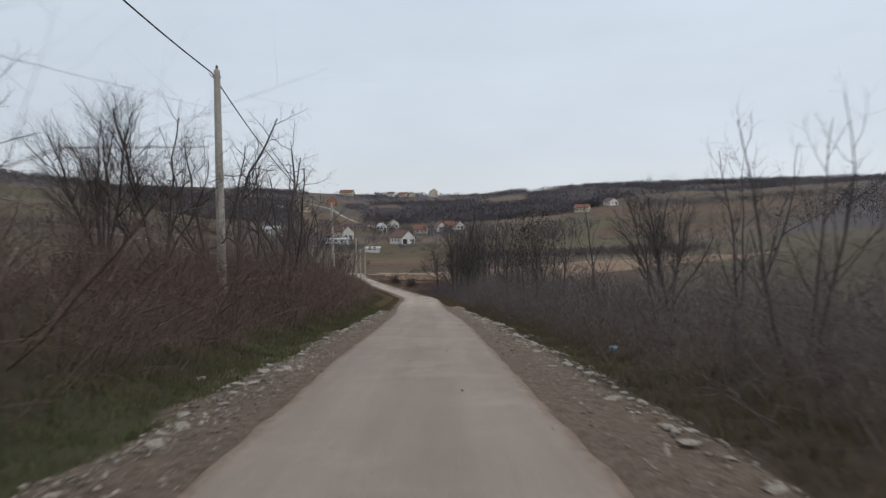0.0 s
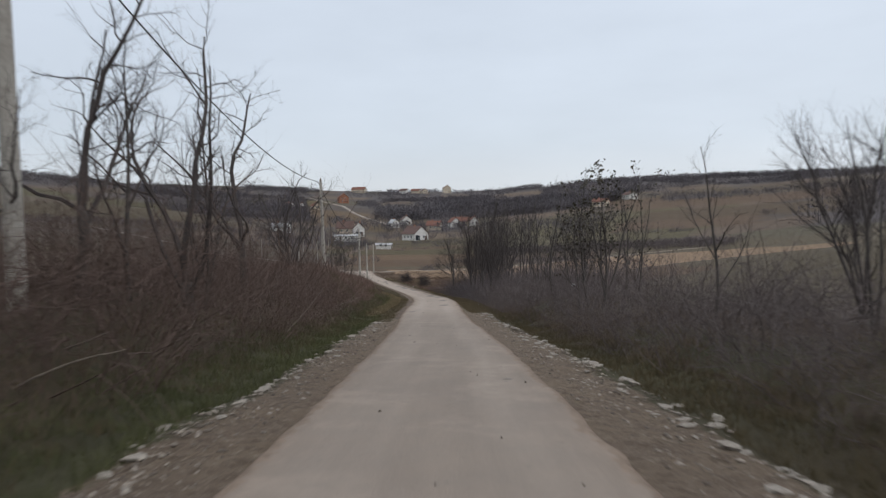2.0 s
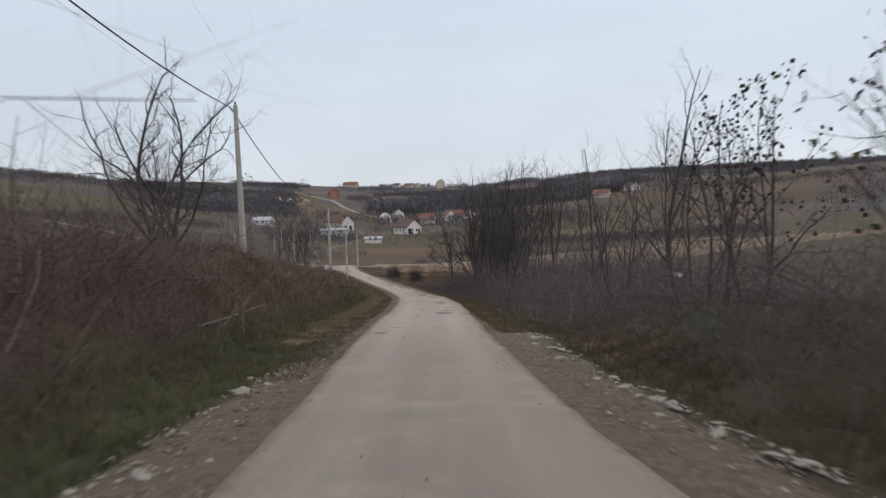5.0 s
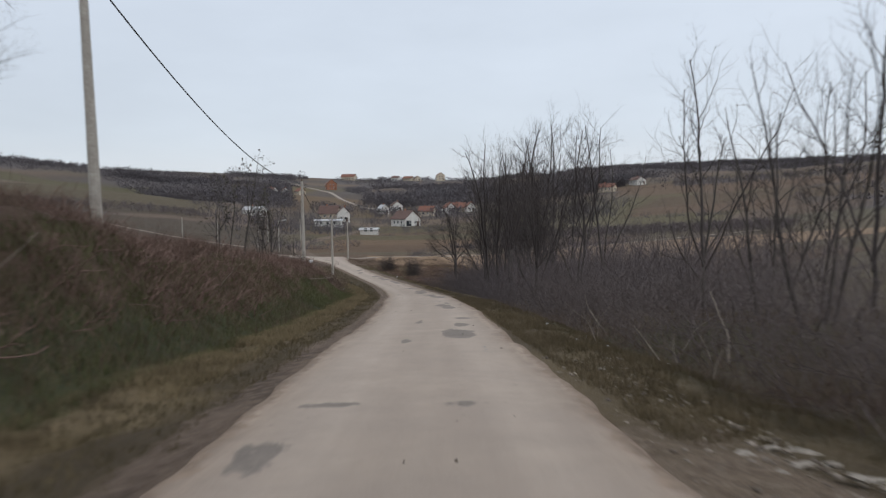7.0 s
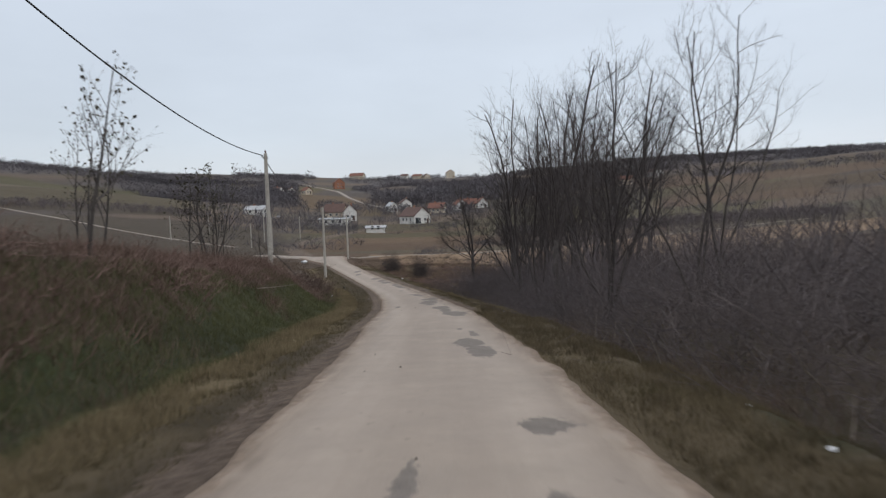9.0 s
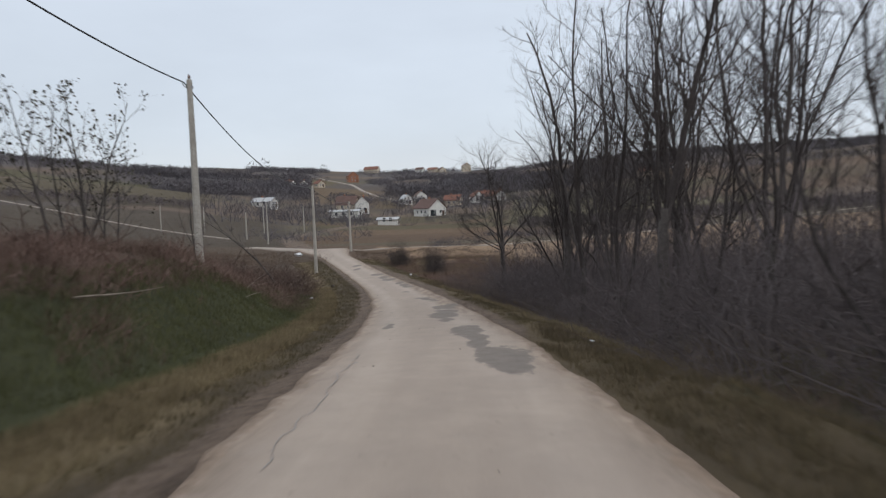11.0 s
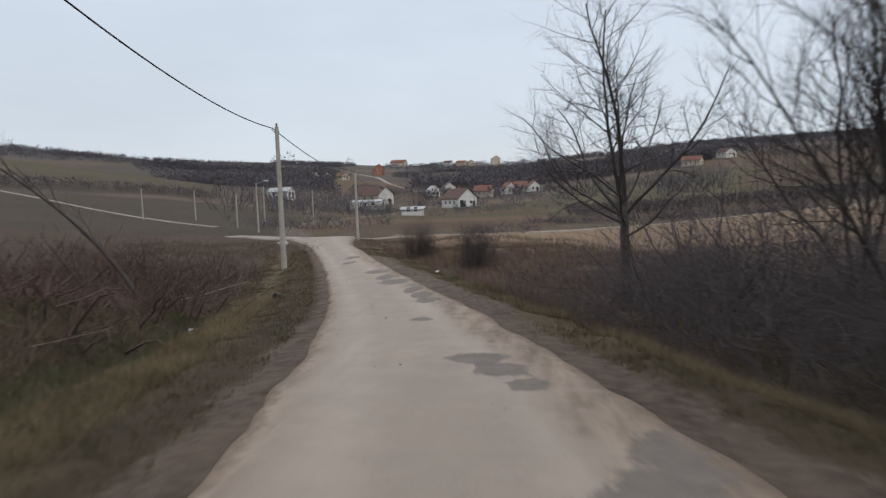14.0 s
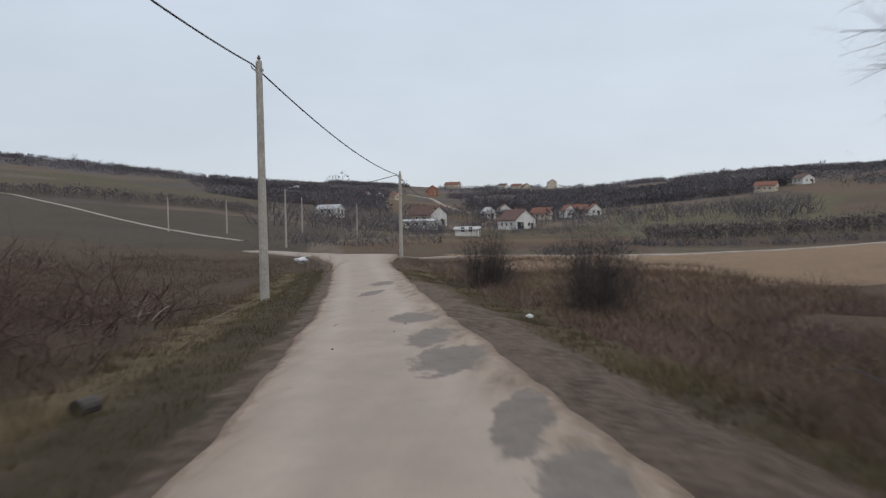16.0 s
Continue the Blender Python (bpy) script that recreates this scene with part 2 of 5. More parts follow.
M_GRASS = grass_material("short_green_grass", (0.066, 0.072, 0.031), (0.13, 0.13, 0.06))
M_GRASS_DULL = grass_material("olive_winter_grass", (0.07, 0.057, 0.03), (0.145, 0.115, 0.062))
M_STRAW = grass_material("dry_straw_grass", (0.13, 0.10, 0.058), (0.29, 0.23, 0.135))
M_STRAW_DULL = grass_material("dull_brown_grass", (0.075, 0.058, 0.034), (0.175, 0.135, 0.08))
M_CANE = grass_material("reddish_canes", (0.10, 0.06, 0.047), (0.225, 0.148, 0.118))
M_DEAD = grass_material("dead_brown_stalks", (0.085, 0.062, 0.045), (0.19, 0.14, 0.10))


# ---- lie of the land ----
def smooth(v, a, b):
    u = np.clip((np.asarray(v, float) - a) / (b - a), 0, 1)
    return u * u * (3 - 2 * u)


def eased(v, xs, ys, soft):
    """Piecewise line through the points, rounded over +-soft."""
    v = np.asarray(v, float)
    return sum(np.interp(v + soft * o, xs, ys) for o in (-1, -0.6, -0.3, 0, 0.3, 0.6, 1)) / 7


def hashed(i, j, seed=0):
    h = (np.asarray(i, np.int64) * 374761393 + np.asarray(j, np.int64) * 668265263 + seed * 974711) & 0x7FFFFFFF
    h = ((h ^ (h >> 13)) * 1274126177) & 0x7FFFFFFF
    return ((h ^ (h >> 16)) & 0xFFFF) / 65535.0


def vnoise(x, y, scale, seed=0):
    x, y = np.asarray(x, float) / scale, np.asarray(y, float) / scale
    i, j = np.floor(x), np.floor(y)
    u, v = x - i, y - j
    u, v = u * u * (3 - 2 * u), v * v * (3 - 2 * v)
    i, j = i.astype(np.int64), j.astype(np.int64)
    a, b, c, d = hashed(i, j, seed), hashed(i + 1, j, seed), hashed(i, j + 1, seed), hashed(i + 1, j + 1, seed)
    return (a * (1 - u) + b * u) * (1 - v) + (c * (1 - u) + d * u) * v - 0.5


ROAD_X = ((-60, 2.3), (-20, 1.35), (7, 0.59), (35, -0.07), (60, -1.22), (73, -1.6), (86, -2.4), (97, -3.25), (105, -4.4), (112, -5.7), (120, -7.8), (129, -10.4), (137, -12.8), (145, -15.1), (160, -20.0), (170, -23.6), (200, -34))
ROAD_Z = ((-60, 5.4), (1.2, -0.1), (11.5, -1.02), (22, -2.05), (34, -3.3), (43, -4.34), (57.3, -5.66), (74.4, -7.37), (85.6, -8.36), (97, -9.62), (104.3, -10.3), (111.5, -10.8), (120, -11.25), (134, -11.68), (150, -11.85), (165, -11.95), (220, -12))
BANK_L = ((-40, 1.3), (15, 1.3), (30, 1.5), (45, 2.1), (60, 2.75), (75, 2.75), (100, 2.35), (112, 1.1), (121, 0.1), (150, -0.25))
BANK_R = ((-40, 0.5), (35, 0.4), (46, 0.8), (52, 1.0), (60, 0.4), (80, 0.05), (110, -0.45), (122, -0.5), (131, -0.28), (160, -0.2))
EDGE_L = ((-50, 1.7), (12, 1.72), (20, 1.64), (42, 1.68), (50, 1.82), (72, 1.86), (97, 1.85), (103, 1.74), (107, 1.66), (113, 1.42), (119, 1.27), (127, 1.17), (140, 1.2), (156, 1.6), (168, 3.2))
EDGE_R = ((-50, 1.6), (50, 1.64), (58, 1.76), (65, 1.97), (95, 1.96), (101, 1.86), (107, 1.95), (114, 2.06), (122, 2.0), (132, 1.98), (142, 1.9), (154, 2.0), (168, 4.2))
HALF = 1.66


def road_x(y):
    return eased(y, *zip(*ROAD_X), 7)


def road_z(y):
    return eased(y, *zip(*ROAD_Z), 6)


# Heights of the valley round (-5, 110): rows of bearing (degrees to the left of +y), then z at the RINGS.
RINGS = (0, 60, 120, 200, 300, 450, 700, 900, 1300, 3500)
HILLS = (
    (-180, 6, 6, 8, 14, 24, 40, 44, 44),
    (-70, -8, -4, 2, 12, 24, 40, 44, 44),
    (-40, -11, -10, -6, 2, 14, 36, 44, 44),
    (-22, -12, -11.5, -9, -2.5, 10, 33, 45, 44),
    (-12, -12.4, -12.9, -10.8, -6.0, 7, 33, 43, 42),
    (-4, -12.3, -12.6, -12.0, -7.6, 2.0, 20, 36, 36),
    (3, -12.2, -12.5, -13.5, -11.0, -2.5, 19, 36, 36),
    (10, -12, -12.3, -12.9, -10.6, 3.0, 18, 40, 38),
    (18, -12, -11.8, -10.0, -6.0, 5, 28, 45, 42),
    (26, -11.8, -10.8, -5, 2.6, 2, 38, 47, 42),
    (34, -11.3, -9.6, -2, 7.5, 14, 46, 49, 45),
    (42, -10.6, -8.3, -0.6, 9.5, 22, 57, 58, 50),
    (70, -8, -2, 5, 14, 28, 48, 54, 54),
    (180, 6, 6, 8, 14, 24, 40, 44, 44),
)


def valley(x, y):
    dx, dy = np.asarray(x, float) + 5, np.asarray(y, float) - 110
    r, az = np.hypot(dx, dy), np.degrees(np.arctan2(-dx, dy))
    bearings = [h[0] for h in HILLS]
    tables = [(h[1] + 0.0, *h[1:], h[-1]) for h in HILLS]
    total = 0
    for k, wgt in ((-1, 0.25), (0, 0.5), (1, 0.25)):
        for da in (-4.0, 0.0, 4.0):
            a = np.clip(az + da, -180, 180)
            rr = r * (1 + 0.13 * k)
            col = np.array([np.interp(rr, RINGS, t) for t in tables])
            n = np.clip(np.searchsorted(bearings, a) - 1, 0, len(HILLS) - 2)
            b0, b1 = np.take(bearings, n), np.take(bearings, n + 1)
            f = smooth(a, b0, b1)
            lo = np.take_along_axis(col, n[None], 0)[0]
            hi = np.take_along_axis(col, n[None] + 1, 0)[0]
            total = total + wgt / 3 * (lo * (1 - f) + hi * f)
    rough = smooth(r, 120, 500)
    return total + rough * (5 * vnoise(x, y, 130, 3) + 2 * vnoise(x, y, 45, 4))


def land(x, y):
    x, y = np.asarray(x, float), np.asarray(y, float)
    s, rz = x - road_x(y), road_z(y)
    left, right = np.interp(y, *zip(*BANK_L)), np.interp(y, *zip(*BANK_R))
    wob = 1 + 0.35 * vnoise(x * 0.4, y, 5, 7)
    prof = -0.07 - 0.10 * smooth(-s, 1.6, 2.6) * smooth(y, 44, 58)
    prof = prof - 0.14 * smooth(-s, 2.6, 3.5) + left * wob * smooth(-s, 3.4, 8.2) + 0.25 * smooth(-s, 7, 14)
    prof = prof - 0.10 * smooth(s, 1.7, 2.6) - 0.15 * smooth(s, 2.8, 3.6) + right * wob * smooth(s, 3.5, 6.5)
    lower = smooth(y, 52, 62) * (1 - smooth(y, 112, 124))
    prof = prof + lower * (0.16 * smooth(-s, 2.5, 3.4) - 0.45 * smooth(-s, 3.7, 4.7) + 0.29 * smooth(-s, 5.2, 7.5))
    prof = prof + lower * (0.10 * smooth(s, 2.4, 3.2) - 0.45 * smooth(s, 3.7, 4.8) + 0.35 * smooth(s, 5.5, 8))
    off = smooth(np.abs(s), 1.9, 3.2)
    prof = prof + off * (0.16 * vnoise(x, y, 1.3, 1) + 0.10 * vnoise(x, y, 0.5, 2)) + smooth(np.abs(s), 4, 8) * 0.5 * vnoise(x, y, 4, 5)
    w = (1 - smooth(np.abs(s), 13, 55)) * (1 - smooth(y, 150, 190))
    return w * (rz + prof) + (1 - w) * (valley(x, y) + 0.0)


def land1(x, y):
    return float(land(np.array([x]), np.array([y]))[0])


def mesh_object(name, verts, faces, material, parent=None, label="", smooth_faces=False):
    me = bpy.data.meshes.new(name)
    me.from_pydata([tuple(v) for v in verts], [], [tuple(f) for f in faces])
    me.materials.append(material)
    if smooth_faces:
        me.polygons.foreach_set("use_smooth", [True] * len(me.polygons))
    ob = new(name, me)
    if parent is not None:
        ob.parent = parent
    if label:
        ob["label"] = label
    return ob


def part(name, bm, material, parent, label=""):
    me = bpy.data.meshes.new(name)
    bm.to_mesh(me)
    bm.free()
    me.materials.append(material)
    ob = new(name, me)
    if parent is not None:
        ob.parent = parent
    if label:
        ob["label"] = label
    return ob


def set_attr(me, name, values):
    a = me.attributes.new(name, "FLOAT", "POINT")
    a.data.foreach_set("value", np.asarray(values, np.float32).ravel())


def steps(a, b, near, far_a, far_b, growth=1.14):
    """Coordinates dense from a to b, growing coarser outside."""
    mid = list(np.arange(a, b + 1e-6, near))
    lo, hi, d = [], [], near
    v = a
    while v > far_a:
        d = min(d * growth, 90)
        v -= d
        lo.append(v)
    v, d = mid[-1], near
    while v < far_b:
        d = min(d * growth, 90)
        v += d
        hi.append(v)
    return np.array(lo[::-1] + mid + hi)


# bearing and distance ranges, number of trees, height
WOODS = (
    (-16, -3, 375, 470, 1100, 6.5), (-3, 3, 380, 640, 700, 7), (-17, 1, 470, 640, 1300, 7), (-40, -15, 570, 780, 1500, 7), (-30, -4, 640, 900, 900, 8),
    (13, 27, 330, 470, 1200, 6), (12.5, 28, 470, 640, 1500, 7), (20, 50, 560, 780, 1700, 7), (0, 12, 305, 360, 170, 5.5),
    (12, 19, 600, 900, 600, 7), (3, 8.5, 420, 640, 620, 7), (-5, 9, 640, 840, 500, 7), (24, 60, 195, 220, 500, 2.6), (-40, -6, 116, 134, 620, 2.5),
    (46, 70, 300, 700, 300, 8), (-60, -38, 200, 600, 450, 8), (-45, -18, 372, 420, 320, 5.2), (-34, -22, 250, 262, 160, 3.6),
)


# fields: bearing and distance ranges round (-5, 110), and colour
FIELDS = (
    (-6, 22, 72, 100, (0.088, 0.055, 0.033)),
    (-5, 14, 100, 128, (0.113, 0.072, 0.042)),
    (-5, 16, 128, 162, (0.069, 0.057, 0.028)),
    (-6, 14, 162, 185, (0.088, 0.058, 0.034)),
    (-6, 15, 185, 240, (0.069, 0.056, 0.029)),
    (18, 60, 60, 176, (0.054, 0.042, 0.030)),
    (24, 62, 190, 225, (0.050, 0.038, 0.027)),
    (23, 62, 225, 330, (0.070, 0.056, 0.033)),
    (20, 40, 430, 520, (0.065, 0.058, 0.028)),
    (2, 9, 300, 420, (0.088, 0.064, 0.036)),
    (8, 15, 330, 470, (0.101, 0.069, 0.041)),
    (12, 18, 480, 640, (0.084, 0.067, 0.033)),
    (-26, -5, 78, 118, (0.063, 0.041, 0.028)),
    (-30, -4, 140, 340, (0.082, 0.071, 0.038)),
    (-34, -19, 215, 262, (0.092, 0.060, 0.039)),
    (-40, -20, 262, 330, (0.071, 0.050, 0.031)),
    (-38, -16, 345, 420, (0.097, 0.065, 0.043)),
    (-36, -20, 440, 520, (0.080, 0.060, 0.037)),
)


def land_colour(x, y):
    s = x - road_x(y)
    dx, dy = x + 5, y - 110
    r, az = np.hypot(dx, dy), np.degrees(np.arctan2(-dx, dy))
    col = np.empty((len(x), 3))
    col[:] = (0.085, 0.070, 0.045)
    # patchwork of strips on the slopes
    u, v = x * 0.94 + y * 0.34, -x * 0.34 + y * 0.94
    i, j = np.floor(u / 85 + 0.3 * vnoise(x, y, 120, 9)), np.floor(v / 34 + 0.5 * vnoise(x, y, 90, 8))
    pal = np.array([(0.088, 0.072, 0.05), (0.10, 0.073, 0.054), (0.078, 0.07, 0.046), (0.066, 0.054, 0.048), (0.115, 0.085, 0.062), (0.084, 0.068, 0.05), (0.066, 0.054, 0.047)])
    far = r > 150
    idx = (hashed(i.astype(int), j.astype(int), 5) * 6.99).astype(int)
    col[far] = pal[idx[far]]
    for a0, a1, r0, r1, _, h in WOODS:
        if h > 5:
            fray = vnoise(x, y, 55, 34)
            m = (az > a0 + 5 * fray) & (az < a1 + 5 * fray) & (r > r0 * (1 + 0.25 * fray)) & (r < r1 * (1 + 0.15 * fray)) & (vnoise(x, y, 60, 33) >= -0.25)
            # ground between the far trees takes the same painted haze tint
            col[m] = (0.074, 0.066, 0.068)
    wob = 5 * vnoise(x, y, 40, 12)
    for a0, a1, r0, r1, c in FIELDS:
        m = (az > a0 + wob * 0.2) & (az < a1 + wob * 0.2) & (r > r0 + wob) & (r < r1 + wob)
        col[m] = c
    # stubble field by the junction
    m = (s > 8.5 + 1.5 * vnoise(x, y, 6, 2)) & (y > 147 - 0.1 * x + 2 * vnoise(x, y, 8, 3)) & (y < 172.5 + 0.45 * np.clip(x + 5, 0, 200)) & (x < 75) & (y < 190)
    col[m] = (0.225, 0.155, 0.10)
    rough_ = (y > 112) & (y < 176) & (np.abs(s) < 45) & ~m
    col[rough_] = (0.066, 0.046, 0.031)
    col[rough_ & (s > 0)] = (0.092, 0.061, 0.040)
    near = (np.abs(s) < 30) & (y < 175) & ~m
    grass = np.array((0.048, 0.052, 0.023))
    k = near & (np.abs(s) < 16) & (y < 118)
    tone_ = (0.5 + vnoise(x, y, 5, 6))[:, None]
    col[k] = (grass * tone_ + np.array((0.062, 0.043, 0.031)) * (1 - tone_))[k]
    crest = near & (s < -5.8 - vnoise(x, y, 3, 15)) & (s > -19 - 12 * vnoise(x, y, 9, 16)) & (y > 44) & (y < 118)
    col[crest] = (0.082, 0.053, 0.039)
    bank = near & (s < -3.4) & (s > -6.6) & (y > 46) & (y < 108) & (s > -5.6) & (vnoise(x, y, 5, 14) > 0.1)
    col[bank] = (0.045, 0.064, 0.024)
    straw = np.array((0.150, 0.115, 0.065))
    olive = np.array((0.064, 0.048, 0.028))
    green = np.array((0.037, 0.044, 0.020))
    edge = 0.35 * vnoise(x, y, 1.7, 4) + 0.3 * vnoise(x, y, 6, 17)
    dry = np.clip(0.5 + 1.2 * vnoise(x, y, 2.2, 4), 0, 1)[:, None]
    low = near & (y > 52) & (y < 150)
    wide_r = 3.7 + 1.6 * smooth(y, 97, 108)
    m2 = low & (s > 0) & (s < wide_r + edge)
    col[m2] = (olive * (1 - 0.6 * dry) + straw * 0.6 * dry)[m2]
    m2 = low & (s > wide_r - 1.1 + edge) & (s < wide_r + 0.1 + edge) & (y > 94) & (y < 124)
    col[m2] = (straw * (0.7 + 0.4 * dry))[m2]
    m2 = low & (s < -4.2 + edge) & (s > -5.3 - 1.2 * smooth(y, 76, 86) - 2 * edge) & (y < 108)
    col[m2] = (green * (0.75 + 0.5 * dry))[m2]
    m2 = low & (s < 0) & (s > -3.4 + edge)
    col[m2] = (olive * (0.8 + 0.3 * dry))[m2]
    m2 = low & (s < -3.0 + edge) & (s > -4.2 + edge)
    col[m2] = (straw * (0.35 + 0.6 * dry) + olive * 0.4)[m2]
    strip_ = near & (y <= 54) & (s < -2.7) & (s > -4.4 + edge)
    col[strip_] = (np.array((0.058, 0.057, 0.030)) * (0.7 + 0.5 * dry))[strip_]
    clay = near & (s > 3.6) & (s < 5.2) & (y > 49.5 + vnoise(x, y, 2, 3)) & (y < 54.5 + vnoise(x, y, 2, 5))
    col[clay] = (0.17, 0.115, 0.07)
    return col


def build_ground():
    xs = steps(-27, 12, 0.45, -2600, 2600, 1.09)
    ys = steps(-6, 175, 0.75, -900, 3200, 1.07)
    gx, gy = np.meshgrid(xs, ys)
    x, y = gx.ravel(), gy.ravel()
    z = land(x, y)
    nx, ny = len(xs), len(ys)
    q = np.arange(nx * ny).reshape(ny, nx)
    faces = np.stack([q[:-1, :-1], q[:-1, 1:], q[1:, 1:], q[1:, :-1]], -1).reshape(-1, 4)
    me = bpy.data.meshes.new("ground")
    me.vertices.add(len(x))
    me.vertices.foreach_set("co", np.stack([x, y, z], 1).ravel())
    me.loops.add(faces.size)
    me.loops.foreach_set("vertex_index", faces.ravel())
    me.polygons.add(len(faces))
    me.polygons.foreach_set("loop_start", np.arange(0, faces.size, 4))
    me.polygons.foreach_set("use_smooth", np.ones(len(faces), bool))
    me.update(calc_edges=True)
    s = x - road_x(y)
    outer_l = 2.75 + 0.4 * (1 - smooth(y, 14, 24)) + 0.5 * vnoise(x * 0, y, 9, 11) + 0.5 * smooth(y, 8, 14) * (1 - smooth(y, 18, 24)) + 0.8 * smooth(y, 46, 50) * (1 - smooth(y, 55, 58))
    outer_r = 3.15 + 0.5 * vnoise(x * 0, y, 7, 13)
    gl = (1 - smooth(-s, outer_l - 0.3, outer_l + 0.3)) * (s < 0) * (1 - smooth(y, 47, 53))
    gr = (1 - smooth(s, outer_r - 0.3, outer_r + 0.3)) * (s > 0) * (1 - smooth(y, 52, 61))
    rim_l = eased(y, *zip(*EDGE_L), 4)
    mud_l = (1 - smooth(-s, rim_l + 0.35 - 0.25 * smooth(y, 110, 118), rim_l + 0.95 - 0.35 * smooth(y, 110, 118))) * (s < 0) * smooth(y, 46, 54)
    reach = 2.2 + 0.35 * smooth(y, 90, 104) + 0.85 * smooth(y, 113, 120) * (1 - smooth(y, 128, 142))
    mud_r = (1 - smooth(s, reach, reach + 0.5)) * (s > 0) * smooth(y, 88, 98) * (1 - smooth(y, 140, 155))
    set_attr(me, "gravel", gl + gr)
    set_attr(me, "mud", mud_l + mud_r)
    c = land_colour(x, y)
    a = me.attributes.new("land", "FLOAT_COLOR", "POINT")
    a.data.foreach_set("color", np.concatenate([c, np.ones((len(c), 1))], 1).astype(np.float32).ravel())
    me.materials.append(M_GROUND)
    return tagged(new("ground", me), "rough winter grassland with gravel verges and distant fields", "ground", kind="structure")


# darker repairs: place, half width, half length
PATCHES = ((-2.25, 55.1, 0.2, 0.6), (-2, 57, 0.34, 0.14), (-0.64, 56.9, 0.36, 0.14), (-2.95, 60.2, 0.1, 0.25), (-2.9, 58.7, 0.1, 0.25), (-1.74, 63.5, 0.09, 0.5), (-0.64, 65.3, 0.37, 1.35), (-0.56, 68.1, 0.2, 0.7), (-0.45, 70.7, 0.3, 0.4), (-1.72, 69, 0.1, 0.6), (-0.92, 77, 0.28, 1),
           (-1.02, 80.5, 0.11, 0.9), (-1.15, 78.5, 0.34, 0.9), (-1.31, 81.9, 0.1, 0.3), (-2.22, 94.3, 0.38, 1.7), (-1.98, 91.8, 0.26, 1.7), (-1.55, 89.2, 0.5, 1.5), (-1.45, 87.9, 0.32, 0.8), (-4.28, 96.2, 0.13, 1.1), (-4.6, 98.3, 0.06, 0.3), (-4.88, 101.8, 0.08, 0.25), (-3.05, 99.9, 0.5, 1.6), (-2.85, 98, 0.24, 0.9),
           (-3.22, 103.8, 0.48, 1.2), (-3, 101.9, 0.43, 0.9), (-2.9, 105.2, 0.36, 0.7), (-4.42, 109.35, 0.43, 0.45), (-4.1, 108.5, 0.34, 0.55), (-3.86, 107.7, 0.24, 0.35), (-5.7, 113.9, 0.24, 0.35), (-6.05, 117.9, 0.34, 0.7), (-6.35, 119.3, 0.32, 1), (-6.8, 120.9, 0.26, 1.3), (-7.9, 124, 0.48, 1.3), (-8.5, 126.2, 0.36, 1.2), (-9.4, 128.8, 0.5, 1),
           (-11.9, 135, 0.26, 1.2), (-12.6, 139, 0.4, 1.2), (-5.41, 102.8, 0.06, 0.1), (1.2, 25.8, 0.14, 0.16), (-9.5, 121.3, 0.08, 0.15))


def build_road():
    ys = np.arange(-45, 168.1, 0.25)
    cols = np.array([-1.0, -0.98, -0.94, -0.86, -0.76, -0.65, -0.54, -0.43, -0.32, -0.21, -0.1, 0, 0.1, 0.21, 0.32, 0.43, 0.54, 0.65, 0.76, 0.86, 0.94, 0.98, 1.0])
    cx, cz = road_x(ys), road_z(ys)
    wear = 0.7 + 0.3 * smooth(ys, 46, 62)
    left = eased(ys, *zip(*EDGE_L), 4) + wear * 0.09 * vnoise(ys * 0, ys, 1.1, 21) + (0.03 + 0.10 * smooth(ys, 50, 70)) * vnoise(ys * 0, ys, 5, 22) + wear * 0.09 * vnoise(ys * 0, ys, 0.45, 27)
    right = eased(ys, *zip(*EDGE_R), 4) + wear * 0.09 * vnoise(ys * 0, ys, 1.1, 23) + (0.03 + 0.14 * smooth(ys, 50, 70)) * vnoise(ys * 0, ys, 5, 24) + wear * 0.09 * vnoise(ys * 0, ys, 0.45, 28)
    C, Y = np.meshgrid(cols, ys)
    X = cx[:, None] + C * np.where(C < 0, left[:, None], right[:, None])
    Z = cz[:, None] + 0.03 * (1 - C * C) - (0.10 + 0.0 * Y) * (np.abs(C) == 1) - 0.03 * (np.abs(C) == 0.98) + 0.012 * vnoise(X, Y, 1.4, 25)
    n, rows = len(cols), len(ys)
    q = np.arange(n * rows).reshape(rows, n)
    faces = np.stack([q[:-1, :-1], q[:-1, 1:], q[1:, 1:], q[1:, :-1]], -1).reshape(-1, 4)
    ob = mesh_object("road", np.stack([X, Y, Z], -1).reshape(-1, 3), faces.tolist(), M_ROAD, smooth_faces=True)
    mend = np.zeros(X.shape)
    for px, py, rx, ry in PATCHES:
        mend = np.maximum(mend, np.clip(1.5 - np.hypot((X - px) / rx, (Y - py) / ry), 0, 1))
    set_attr(ob.data, "pale", np.clip(smooth(Y, 42, 62) * 0.8 + 0.35 * vnoise(X, Y, 9, 26), 0, 1))
    set_attr(ob.data, "track", np.clip(1 - np.abs(np.abs(C) - 0.48) / 0.26, 0, 1))
    washed = smooth(C + 0.2 * vnoise(X, Y, 3.5, 29), 0.5, 0.74) * smooth(Y, 96, 105) * (1 - smooth(Y, 138, 150))
    set_attr(ob.data, "edge", np.maximum(washed, smooth(np.abs(C), 0.66, 0.97) * (0.35 + 0.65 * smooth(Y, 46, 62))))
    set_attr(ob.data, "mend", mend)
    set_attr(ob.data, "rim", smooth(np.abs(C), 0.74, 0.98))
    return tagged(ob, "narrow dusty asphalt lane with dark patches and crumbling edges", "road", kind="structure")


